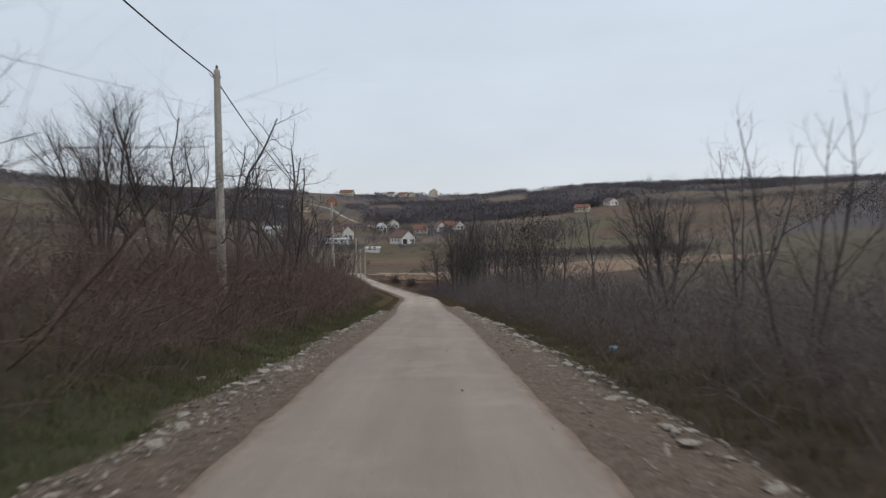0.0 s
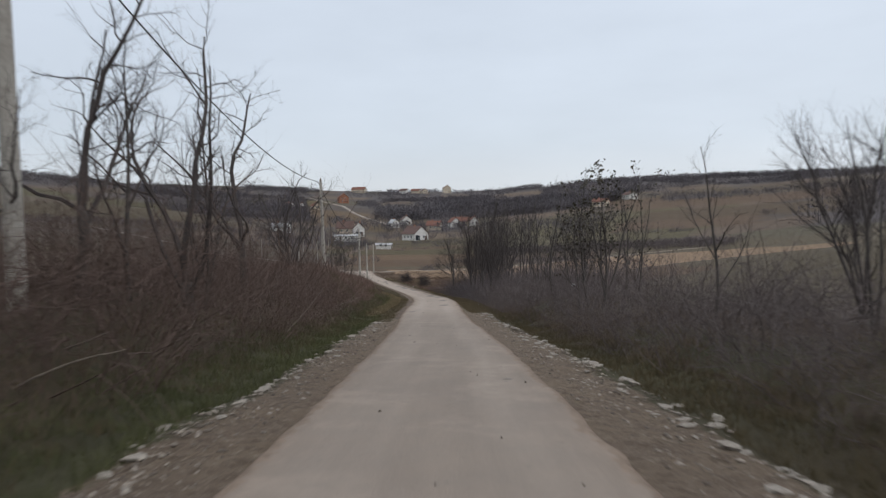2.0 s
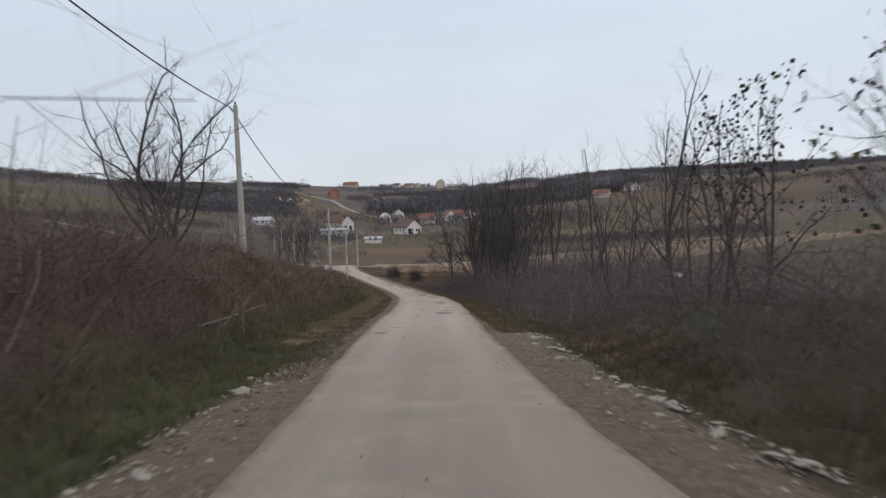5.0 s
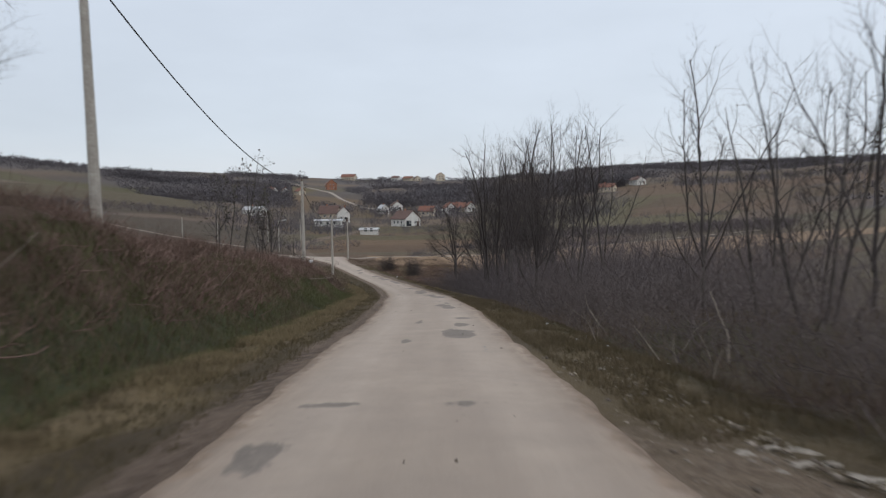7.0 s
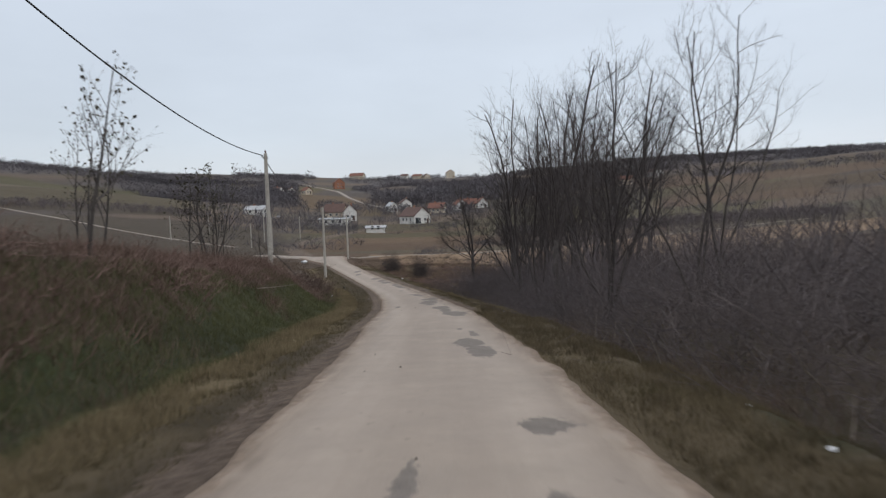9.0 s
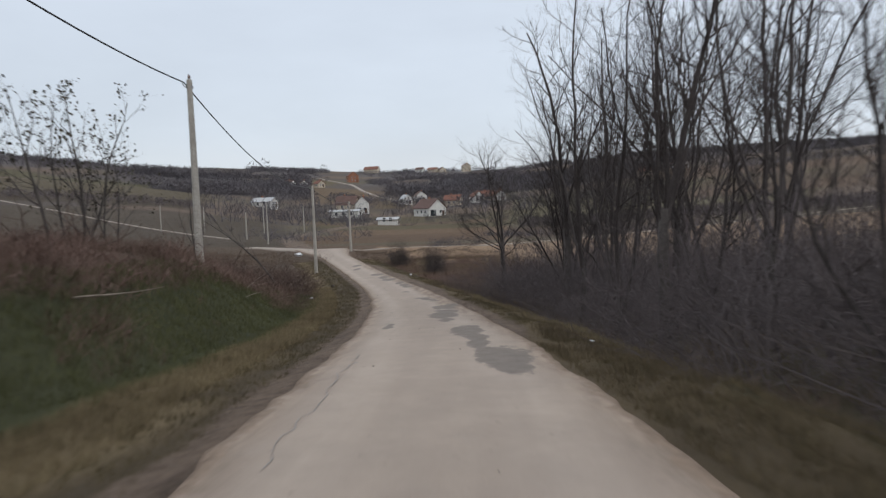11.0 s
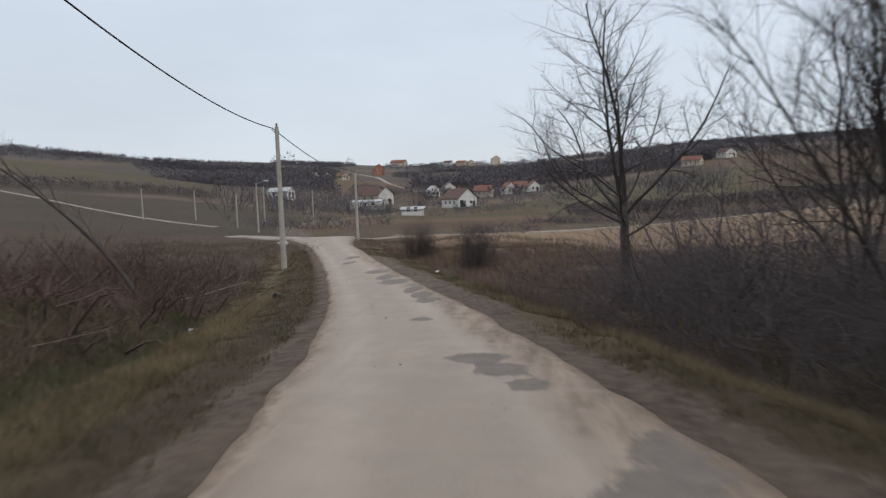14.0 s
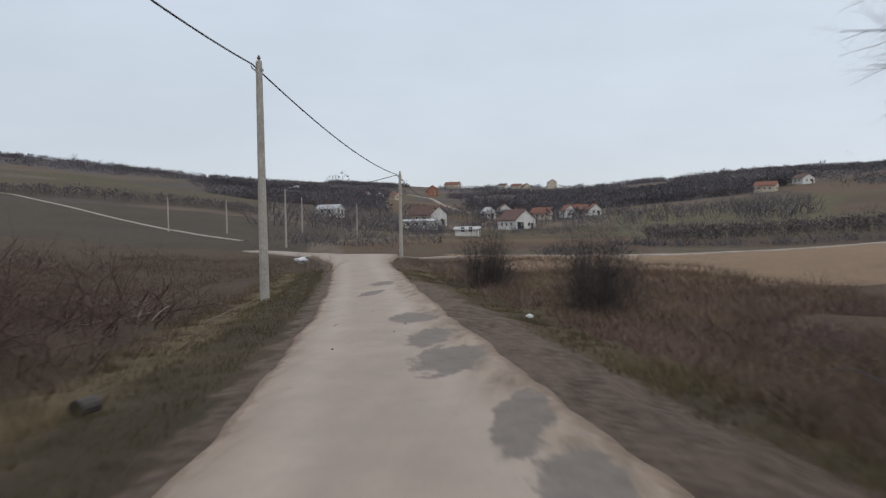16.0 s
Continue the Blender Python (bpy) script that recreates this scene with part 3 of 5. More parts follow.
def ribbon(name, pts, half, lift, material, label):
    """A lane laid over the land along the points."""
    pts = np.array(pts, float)
    d = np.r_[0, np.cumsum(np.hypot(*np.diff(pts, axis=0).T))]
    t = np.arange(0, d[-1], 1.5)
    px, py = eased(t, d, pts[:, 0], 4), eased(t, d, pts[:, 1], 4)
    tx, ty = np.gradient(px), np.gradient(py)
    ln = np.hypot(tx, ty)
    nx, ny = -ty / ln, tx / ln
    verts, faces = [], []
    for i in range(len(t)):
        for k, c in enumerate((-1.05, -1, -0.4, 0.4, 1, 1.05)):
            h = half * (1 + 0.25 * float(vnoise(t[i], k, 4, 31)))
            x, y = px[i] + nx[i] * c * h, py[i] + ny[i] * c * h
            verts.append((x, y, land1(x, y) + (lift if abs(c) <= 1 else -0.08)))
    for i in range(len(t) - 1):
        for k in range(5):
            a = i * 6 + k
            faces.append((a, a + 6, a + 7, a + 1))
    ob = mesh_object(name, verts, faces, material, smooth_faces=True)
    return tagged(ob, label, "lane", kind="structure")


ground = build_ground()
road = build_road()
ribbon("side_track", ((-24, 165.8), (-20, 167.2), (-12, 169), (0, 172), (12, 177.5), (30, 187), (70, 206)), 0.55, 0.07, M_TRACK, "pale dirt track beside a stubble field")
ribbon("junction_spur", ((-21.5, 164), (-25.5, 168.5), (-30, 172.5), (-35, 176)), 1.1, 0.08, M_TRACK, "pale gravelly spur of the junction")
ribbon("hill_lane", ((-42, 191), (-50, 199), (-66, 214), (-95, 234), (-135, 262), (-160, 262), (-190, 250)), 0.42, 0.09, M_TRACK, "pale lane climbing an open hillside")
ribbon("village_lane", ((-40, 440), (-46, 475), (-80, 552), (-106, 650), (-128, 690), (-165, 770)), 1.5, 0.4, M_TRACK, "pale lane climbing between village gardens")


# ---- utility poles and cables ----
def tube(path, radii, sides, verts, faces, cap=True):
    """Adds a tube along the path to the lists."""
    base = len(verts)
    n = len(path)
    for i in range(n):
        d = (path[min(i + 1, n - 1)] - path[max(i - 1, 0)])
        d = d.normalized() if d.length > 1e-9 else Vector((0, 0, 1))
        side = d.cross(Vector((0.31, 0.95, 0.05) if abs(d.z) > 0.8 else (0, 0, 1))).normalized()
        up = side.cross(d)
        for k in range(sides):
            a = 2 * math.pi * k / sides
            verts.append(path[i] + (side * math.cos(a) + up * math.sin(a)) * radii[i])
    for i in range(n - 1):
        for k in range(sides):
            a, b = base + i * sides + k, base + i * sides + (k + 1) % sides
            faces.append((a, b, b + sides, a + sides))
    if cap:
        faces.append(tuple(base + (n - 1) * sides + k for k in range(sides)))


def box(verts, faces, lo, hi):
    b = len(verts)
    for z in (lo[2], hi[2]):
        verts += [Vector((lo[0], lo[1], z)), Vector((hi[0], lo[1], z)), Vector((hi[0], hi[1], z)), Vector((lo[0], hi[1], z))]
    faces += [(b, b + 3, b + 2, b + 1), (b + 4, b + 5, b + 6, b + 7)]
    faces += [(b + i, b + (i + 1) % 4, b + 4 + (i + 1) % 4, b + 4 + i) for i in range(4)]


def build_pole(x, y, top, r0, r1, lean=(0, 0), label="tall tapered concrete utility pole with a cable bracket", lamp=False, bracket=True):
    z0 = land1(x, y)
    pole = tagged(new("utility_pole"), label, "utility pole", "poles along the lane")
    pole.location = (x, y, z0)
    h = top - z0
    v, f = [], []
    tube([Vector((lean[0] * k, lean[1] * k, -0.8 + (h + 0.8) * k)) for k in (0, 0.25, 0.5, 0.75, 0.995, 1)], [r0 + (r1 - r0) * k for k in (0, 0.25, 0.5, 0.75, 0.99)] + [r1 * 0.8], 10, v, f)
    mesh_object("shaft", v, f, M_CONCRETE, pole)
    tip = Vector((lean[0], lean[1], h))
    if bracket:
        v, f = [], []
        box(v, f, tip + Vector((-r1 - 0.03, -0.05, -0.32)), tip + Vector((r1 + 0.03, 0.05, -0.24)))
        tube([tip + Vector((-r1 - 0.02, 0, -0.28)), tip + Vector((-r1 - 0.12, 0, -0.22)), tip + Vector((-r1 - 0.16, 0, -0.12))], [0.02] * 3, 6, v, f)
        mesh_object("bracket", v, f, M_STEEL, pole, "grey steel band and hook")
        v, f = [], []
        tube([tip + Vector((0, 0, z)) for z in (-0.01, 0.04, 0.06, 0.10, 0.12, 0.16)], [0.035, 0.035, 0.055, 0.055, 0.035, 0.03], 8, v, f)
        mesh_object("insulator", v, f, M_PORCELAIN, pole)
    if lamp:
        v, f = [], []
        tube([tip + Vector(p) for p in ((0, 0, -0.25), (0.5, -0.1, 0.05), (1.1, -0.2, 0.1))], [0.035] * 3, 6, v, f)
        mesh_object("arm", v, f, M_STEEL, pole)
        v, f = [], []
        tube([tip + Vector(p) for p in ((1.0, -0.2, 0.08), (1.1, -0.22, 0.1), (1.5, -0.3, 0.12), (1.65, -0.33, 0.1))], [0.06, 0.13, 0.15, 0.06], 8, v, f)
        mesh_object("lamp_head", v, f, M_STEEL, pole, "grey street lamp head")
    return Vector((x, y, z0)) + tip


POLES = [
    build_pole(-5.2, -12, 10.6, 0.19, 0.11, label="tall tapered concrete utility pole above a brushy bank"),
    build_pole(-7.53, 27.4, 7.0, 0.19, 0.115, label="thick pale concrete utility pole rising from brown brush"),
    build_pole(-9.7, 67.56, 2.92, 0.155, 0.095, (-0.12, 0), label="slim concrete utility pole on a bramble-covered bank"),
    build_pole(-12.08, 103.2, -1.56, 0.15, 0.095, (0, 0), label="slim concrete utility pole on a grassy bank"),
    build_pole(-15.38, 135.3, -4.62, 0.15, 0.095, label="concrete utility pole at the edge of the lane"),
    build_pole(-17.9, 165.3, -5.9, 0.15, 0.095, label="pale concrete utility pole near the junction"),
]
build_pole(-33.4, 181.5, -5.9, 0.12, 0.07, lamp=True, bracket=False, label="thin street lamp pole by the hill lane")
for px_, py_, ht, bl in ((-40.5, 193, 4.6, "old"), (-44, 214, 6.0, "old"), (-38.5, 224, 5.6, "old"), (-56, 214, 5.0, "old"), (-62, 208, 5.0, "old")):
    build_pole(px_, py_, land1(px_, py_) + ht, 0.12, 0.08, bracket=False, label="distant thin pole beside the hill lane")


def build_cable(a, b, sag, name="overhead_cable", r=0.025):
    v, f = [], []
    path = []
    n = 28
    for i in range(n + 1):
        k = i / n
        p = a.lerp(b, k)
        p.z -= sag * 4 * k * (1 - k)
        path.append(p)
    tube(path, [r] * len(path), 5, v, f)
    return tagged(mesh_object(name, v, f, M_CABLE, smooth_faces=True), "black bundled power cable sagging between poles", "power cable", "overhead cables")


hang = Vector((-0.2, 0, -0.1))
for i in range(5):
    build_cable(POLES[i] + hang, POLES[i + 1] + hang, (0.9, 1.25, 1.32, 1.1, 0.5)[i])
build_cable(POLES[5] + hang, Vector((-33.4, 181.5, -6.2)), 0.4)
build_cable(POLES[5] + hang, Vector((-28, 240, -5.0)), 1.0)


# ---- woody plants ----
def twig(rng, verts, faces, start, way, length, r, rise, leaves):
    """The last, straight shoot: a slim three-sided spike, with leaves if any are left."""
    d = (way.normalized() + Vector((0, 0, rise))).normalized()
    a = d.orthogonal().normalized()
    b = d.cross(a)
    n = len(verts)
    verts.extend([start + a * r, start + (b * 0.87 - a * 0.5) * r, start - (b * 0.87 + a * 0.5) * r, start + d * length])
    faces.extend([(n, n + 1, n + 3), (n + 1, n + 2, n + 3), (n + 2, n, n + 3)])
    if leaves is not None and rng.random() < 0.4:
        for _ in range(leaves[1]):
            q = start + d * length * rng.uniform(0.2, 1)
            sz = rng.uniform(0.05, 0.10)
            u = Vector((rng.gauss(0, 1), rng.gauss(0, 1), rng.gauss(0, 1))).normalized() * sz
            w = u.orthogonal().normalized() * sz * 0.6
            n = len(leaves[0])
            leaves[0].extend([q, q + u * 0.5 + w, q + u, q + u * 0.5 - w])
            leaves[2].append((n, n + 1, n + 2, n + 3))


def branch(rng, verts, faces, start, way, length, r0, level, spec, leaves=None):
    """A wandering, tapering limb with side limbs. spec: for each level segments, sides, children, spread, length ratio, rise, wander."""
    seg, sides, kids, spread, ratio, rise, wander = spec[level]
    if level == len(spec) - 1:
        twig(rng, verts, faces, start, way, length, r0, rise, leaves)
        return
    path, radii, p, d = [start.copy()], [r0], start.copy(), way.normalized()
    tip = 0.28 if level < len(spec) - 1 else 0.35
    for i in range(seg):
        d = (d + Vector((rng.gauss(0, wander), rng.gauss(0, wander), rng.gauss(0, wander) + rise / seg))).normalized()
        p = p + d * (length / seg)
        path.append(p.copy())
        radii.append(r0 * (1 - (1 - tip) * (i + 1) / seg))
    tube(path, radii, sides, verts, faces, cap=False)
    nk = kids if isinstance(kids, int) else rng.randint(*kids)
    for k in range(nk):
        f = (0.30 if level == 0 else 0.15) + ((0.70 if level == 0 else 0.82)) * (k + rng.random()) / nk
        f = min(f, 0.99)
        i = min(int(f * seg), seg - 1)
        u = f * seg - i
        q = path[i].lerp(path[i + 1], u)
        axis = (path[i + 1] - path[i]).normalized()
        side = axis.orthogonal().normalized()
        side.rotate(Matrix.Rotation(k * 2.4 + rng.uniform(-0.6, 0.6), 3, axis))
        ang = radians(spread * rng.uniform(0.7, 1.3))
        dd = axis * math.cos(ang) + side * math.sin(ang)
        rr = (radii[i] * (1 - u) + radii[i + 1] * u) * rng.uniform(0.4, 0.62)
        ll = length * ratio * rng.uniform(0.65, 1.2) * (1.15 - 0.45 * f)
        branch(rng, verts, faces, q, dd, ll, rr, level + 1, spec, leaves)


def build_tree(seed, height, r0, trunk_part, spec, stems=1, lean=0.06, label="", bark=None, leafy=0, spread_stems=0.35):
    """A bare tree: trunk or stems below, limbs and twigs in the crown."""
    rng = random.Random(seed)
    tree = tagged(new("tree"), label, "tree", "trees along the lane")
    tv, tf, cv, cf, lv, lf = [], [], [], [], [], []
    lv_pack = (lv, leafy, lf) if leafy else None
    for s_ in range(stems):
        a = s_ * 2.4 + rng.random()
        tilt = spread_stems * (0.3 + rng.random()) if stems > 1 else lean
        d = Vector((math.cos(a) * tilt, math.sin(a) * tilt, 1)).normalized()
        start = Vector((math.cos(a), math.sin(a), 0)) * (0.12 if stems > 1 else 0)
        start.z = -0.4
        h = height * rng.uniform(0.85, 1.05)
        r = r0 * (rng.uniform(0.7, 1.0) if stems > 1 else 1)
        seg, p = 9, start.copy()
        path, radii = [p.copy()], [r * 1.25]
        for i in range(seg):
            d = (d + Vector((rng.gauss(0, 0.09), rng.gauss(0, 0.09), 0.09))).normalized()
            p = p + d * (h + 0.4) / seg
            path.append(p.copy())
            radii.append(r * (1 - 0.86 * (i + 1) / seg))
        tube(path, radii, 7, tv, tf)
        kids = spec["limbs"]
        for k in range(kids):
            f = trunk_part + (0.98 - trunk_part) * (k + rng.random() * 0.9) / kids
            i = min(int(f * seg), seg - 1)
            u = f * seg - i
            q = path[i].lerp(path[i + 1], u)
            axis = (path[i + 1] - path[i]).normalized()
            side = axis.orthogonal().normalized()
            side.rotate(Matrix.Rotation(k * 2.4 + rng.uniform(-0.5, 0.5), 3, axis))
            ang = radians(spec["spread"] * rng.uniform(0.75, 1.25))
            dd = axis * math.cos(ang) + side * math.sin(ang)
            rr = (radii[i] * (1 - u) + radii[i + 1] * u) * rng.uniform(0.5, 0.75)
            ll = h * spec["reach"] * rng.uniform(0.7, 1.15) * (1.2 - 0.75 * (f - trunk_part) / (1 - trunk_part))
            branch(rng, cv, cf, q, dd, ll, rr, 0, spec["levels"], lv_pack)
    mesh_object("trunk", tv, tf, bark or M_BARK, tree, smooth_faces=True)
    mesh_object("crown", cv, cf, M_TWIG, tree)
    if leafy:
        mesh_object("foliage", lv, lf, M_LEAF, tree, "few withered dark leaves")
    return tree


def build_fan_tree(seed, label, stems, spec, bole=1.7, r0=0.2, leafy=0):
    """A bole that divides into long rising stems, with a rounded crown of fine twigs. stems: bearing, tilt, length, radius, height of the fork."""
    rng = random.Random(seed)
    tree = tagged(new("tree"), label, "tree", "trees along the lane")
    tv, tf, cv, cf, lv, lf = [], [], [], [], [], []
    tube([Vector((0, 0, -0.4)), Vector((0.02, 0, bole * 0.3)), Vector((-0.04, 0.03, bole * 0.65)), Vector((0, 0, bole))], [r0 * 1.3, r0, r0 * 0.9, r0 * 0.7], 9, tv, tf)
    for az, tilt, ln, r, z in stems:
        a, b = radians(az), radians(tilt)
        branch(rng, cv, cf, Vector((0, 0, z)), Vector((math.cos(a) * math.sin(b), math.sin(a) * math.sin(b), math.cos(b))), ln, r, 0, spec, (lv, leafy, lf) if leafy else None)
    mesh_object("trunk", tv, tf, M_BARK, tree, smooth_faces=True)
    mesh_object("crown", cv, cf, M_TWIG, tree)
    if leafy:
        mesh_object("foliage", lv, lf, M_LEAF, tree, "few withered dark leaves")
    return tree


#            seg sides kids spread ratio rise wander
S_WIDE = ((9, 5, 13, 44, 0.40, 0.5, 0.12), (5, 3, 9, 40, 0.46, 0.35, 0.18), (2, 3, 8, 38, 0.55, 0.25, 0.2), (1, 3, 0, 0, 0, 0.12, 0))
S_TALL = ((10, 5, 13, 46, 0.30, 0.5, 0.10), (6, 3, 8, 40, 0.45, 0.55, 0.18), (3, 3, 8, 36, 0.5, 0.3, 0.2), (1, 3, 0, 0, 0, 0.2, 0))
S_CROOK = ((9, 5, 9, 46, 0.36, 0.4, 0.17), (6, 3, 7, 44, 0.46, 0.3, 0.24), (3, 3, 6, 40, 0.5, 0.2, 0.28), (1, 3, 0, 0, 0, 0.15, 0))
S_BUSHY = ((8, 4, 14, 36, 0.36, 0.4, 0.12), (4, 3, 9, 36, 0.5, 0.35, 0.18), (2, 3, 7, 36, 0.6, 0.25, 0.2), (1, 3, 0, 0, 0, 0.2, 0))
L_THIN = dict(limbs=9, spread=38, reach=0.36, levels=((6, 3, 6, 40, 0.45, 0.4, 0.13), (3, 3, 5, 40, 0.55, 0.2, 0.17), (1, 3, 0, 0, 0, 0.15, 0)))
WIDE_STEMS = ((10, 6, 6.2, 0.075, 3.4), (75, 24, 5.8, 0.0638, 3.1), (140, 36, 5.1, 0.06, 2.8), (200, 22, 6.0, 0.0675, 3.2), (255, 40, 4.9, 0.0525, 2.6), (320, 34, 5.3, 0.06, 3.0), (35, 50, 4.3, 0.045, 3.4), (180, 50, 4.3, 0.045, 3.4), (100, 58, 3.7, 0.0375, 2.4), (290, 60, 3.7, 0.0375, 2.3), (186, 64, 4.5, 0.0375, 2.7), (214, 60, 4.3, 0.036, 2.9))

KINDS = {
    "open": [
        build_fan_tree(11, "bare crooked tree with dark forking limbs on a bank", ((20, 4, 5.2, 0.085, 1.6), (150, 34, 4.6, 0.065, 1.3), (250, 28, 4.4, 0.06, 1.5), (330, 50, 3.6, 0.045, 1.7)), S_CROOK, 1.8, 0.12),
        build_fan_tree(12, "bare many-stemmed tree with crooked dark limbs on a bank", ((40, 14, 5.6, 0.07, 0.4), (130, 22, 5.2, 0.06, 0.3), (220, 10, 5.8, 0.075, 0.5), (310, 26, 4.8, 0.055, 0.3)), S_CROOK, 0.6, 0.13),
        build_fan_tree(13, "bare bushy tree with dense ascending twigs on a bank", ((0, 12, 4.8, 0.05, 0.3), (60, 24, 4.5, 0.045, 0.2), (130, 16, 5.2, 0.055, 0.3), (200, 28, 4.4, 0.045, 0.2), (265, 10, 5.0, 0.05, 0.3), (320, 30, 4.2, 0.04, 0.2)), S_BUSHY, 0.4, 0.12),
    ],
    "tall": [
        build_fan_tree(21, "tall bare slender tree with dense fine twigs", ((10, 3, 8.0, 0.07, 1.6), (140, 18, 6.4, 0.042, 2.0), (260, 16, 6.8, 0.045, 1.8)), S_TALL, 2.0, 0.085),
        build_fan_tree(22, "tall bare many-stemmed tree with fine ascending twigs", ((30, 11, 8.6, 0.055, 0.4), (140, 18, 7.8, 0.045, 0.3), (250, 7, 9.0, 0.058, 0.4)), S_TALL, 0.6, 0.13),
        build_fan_tree(23, "tall bare thick-trunked tree with fine twigs", ((60, 3, 7.2, 0.09, 2.6), (170, 16, 6.0, 0.045, 2.4), (240, 22, 5.6, 0.042, 2.8), (330, 13, 6.4, 0.05, 2.7)), S_TALL, 3.0, 0.145),
    ],
    "wide": [build_fan_tree(33, "spreading bare tree dividing low into a broad fan-shaped crown", WIDE_STEMS, S_WIDE, 3.4, 0.16)],
    "thin": [build_tree(41, 4.6, 0.05, 0.25, L_THIN, label="thin bare sapling among roadside brush"), build_tree(42, 4.2, 0.045, 0.2, L_THIN, stems=3, label="thin bare many-stemmed sapling among roadside brush")],
    "leafy": [build_tree(51, 4.4, 0.05, 0.25, L_THIN, stems=3, leafy=1, label="slender sapling holding a few withered dark leaves"), build_tree(52, 4.0, 0.045, 0.3, L_THIN, stems=1, leafy=1, label="thin sapling with sparse withered dark leaves")],
}
placed_kind = {}


def plant(kind, which, x, y, scale=1.0, turn=0.0, sink=0.0):
    z = land1(x, y) - sink
    src = KINDS[kind][which % len(KINDS[kind])]
    m = pose(x, y, z, 0, 0, turn)
    if (kind, which % len(KINDS[kind])) not in placed_kind:
        placed_kind[(kind, which % len(KINDS[kind]))] = True
        src.matrix_basis = m
        src.scale = (scale,) * 3
        return src
    c = copy_thing(src, m)
    c.scale = (scale,) * 3
    return c


TREES = (
    ("open", 0, -12.5, 19.5, 1.0, 20), ("thin", 0, -9.3, 16.5, 1.3, 80), ("open", 2, -10.4, 24.3, 1.12, 200), ("open", 2, -8.9, 25.2, 1.18, 130), ("open", 0, -8.2, 27.5, 0.9, 15), ("open", 2, -11.8, 27.0, 1.1, 60),
    ("open", 0, -7.6, 29.8, 1.1, 250), ("thin", 0, -7.0, 30.8, 1.5, 200), ("open", 1, -6.3, 32.2, 1.22, 40), ("thin", 1, -6.9, 34.5, 1.3, 140),
    ("open", 0, -7.4, 40.2, 1.2, 330), ("thin", 0, -9.5, 43, 1.1, 30), ("open", 1, -10.2, 59.0, 1.05, 300), ("open", 1, -10.4, 61.5, 1.05, 70), ("open", 2, -11.6, 63.5, 0.9, 160),
    ("leafy", 1, -9.6, 79.5, 1.25, 40), ("leafy", 0, -12.0, 84, 1.0, 100), ("leafy", 0, -13.6, 98, 1.2, 30), ("leafy", 1, -12.8, 95.5, 1.2, 220), ("leafy", 1, -12.2, 92.0, 1.1, 320), ("leafy", 0, -14.5, 101.5, 1.0, 200), ("thin", 0, -13.5, 106.0, 0.9, 10),
    ("thin", 1, 7.5, 14.0, 1.2, 0), ("thin", 1, 10.0, 22.5, 1.4, 60), ("open", 2, 8.8, 25.5, 0.85, 100), ("open", 2, 10.6, 32.6, 0.98, 10), ("thin", 1, 10.0, 31.0, 1.3, 50), ("thin", 0, 8.4, 37.0, 1.35, 300),
    ("leafy", 0, 6.3, 44.6, 1.5, 0), ("leafy", 0, 7.4, 46.0, 1.4, 200), ("leafy", 1, 5.4, 43.6, 1.1, 120), ("thin", 1, 8.5, 47.5, 1.35, 120), ("thin", 0, 6.0, 55.0, 1.6, 80), ("leafy", 0, 7.5, 57, 1.4, 20), ("thin", 0, 8.5, 60, 1.6, 220), ("leafy", 0, 7.0, 52.5, 1.3, 250),
    ("thin", 1, 6.6, 64, 1.4, 0), ("tall", 0, 6.9, 71.2, 0.85, 30), ("thin", 0, 8.0, 73.5, 1.5, 110), ("tall", 0, 9.2, 66.5, 0.85, 190), ("tall", 1, 10.4, 71.0, 0.8, 20), ("thin", 1, 7.6, 68.5, 1.5, 40),
    ("tall", 1, 5.4, 83.8, 0.92, 10), ("tall", 0, 7.6, 88.0, 1.0, 100), ("open", 2, 3.9, 88.2, 1.35, 200),
    ("tall", 2, 3.4, 98.2, 1.25, 30), ("tall", 1, 4.5, 101.2, 1.2, 150), ("open", 2, 5.4, 100.2, 1.6, 60), ("tall", 0, 6.2, 98.2, 1.3, 10), ("tall", 1, 2.8, 101.2, 1.2, 320), ("tall", 2, 5.2, 103.4, 1.3, 140), ("tall", 0, 2.2, 105.8, 1.3, 190), ("open", 2, 3.9, 108.2, 1.5, 0), ("tall", 2, 2.2, 110.4, 1.3, 280),
    ("tall", 0, 6.5, 106.4, 1.35, 70), ("tall", 0, 4.9, 112.0, 1.3, 160), ("tall", 0, 8.0, 101.0, 1.3, 230), ("tall", 0, 7.6, 110.8, 1.3, 300), ("tall", 2, 9.8, 105.0, 1.3, 120), ("tall", 0, 5.0, 94.8, 1.15, 330), ("tall", 1, 3.4, 113.8, 1.2, 75), ("tall", 0, 5.0, 116.0, 1.2, 15), ("open", 2, 2.6, 112.4, 1.4, 120), ("tall", 1, 6.6, 118.0, 1.15, 200), ("open", 2, 4.3, 117.8, 1.4, 290),
    ("wide", 0, -0.3, 122.6, 1.0, 0),
)
for kind, which, tx_, ty_, sc, tn in TREES:
    plant(kind, which, tx_, ty_, sc, tn)


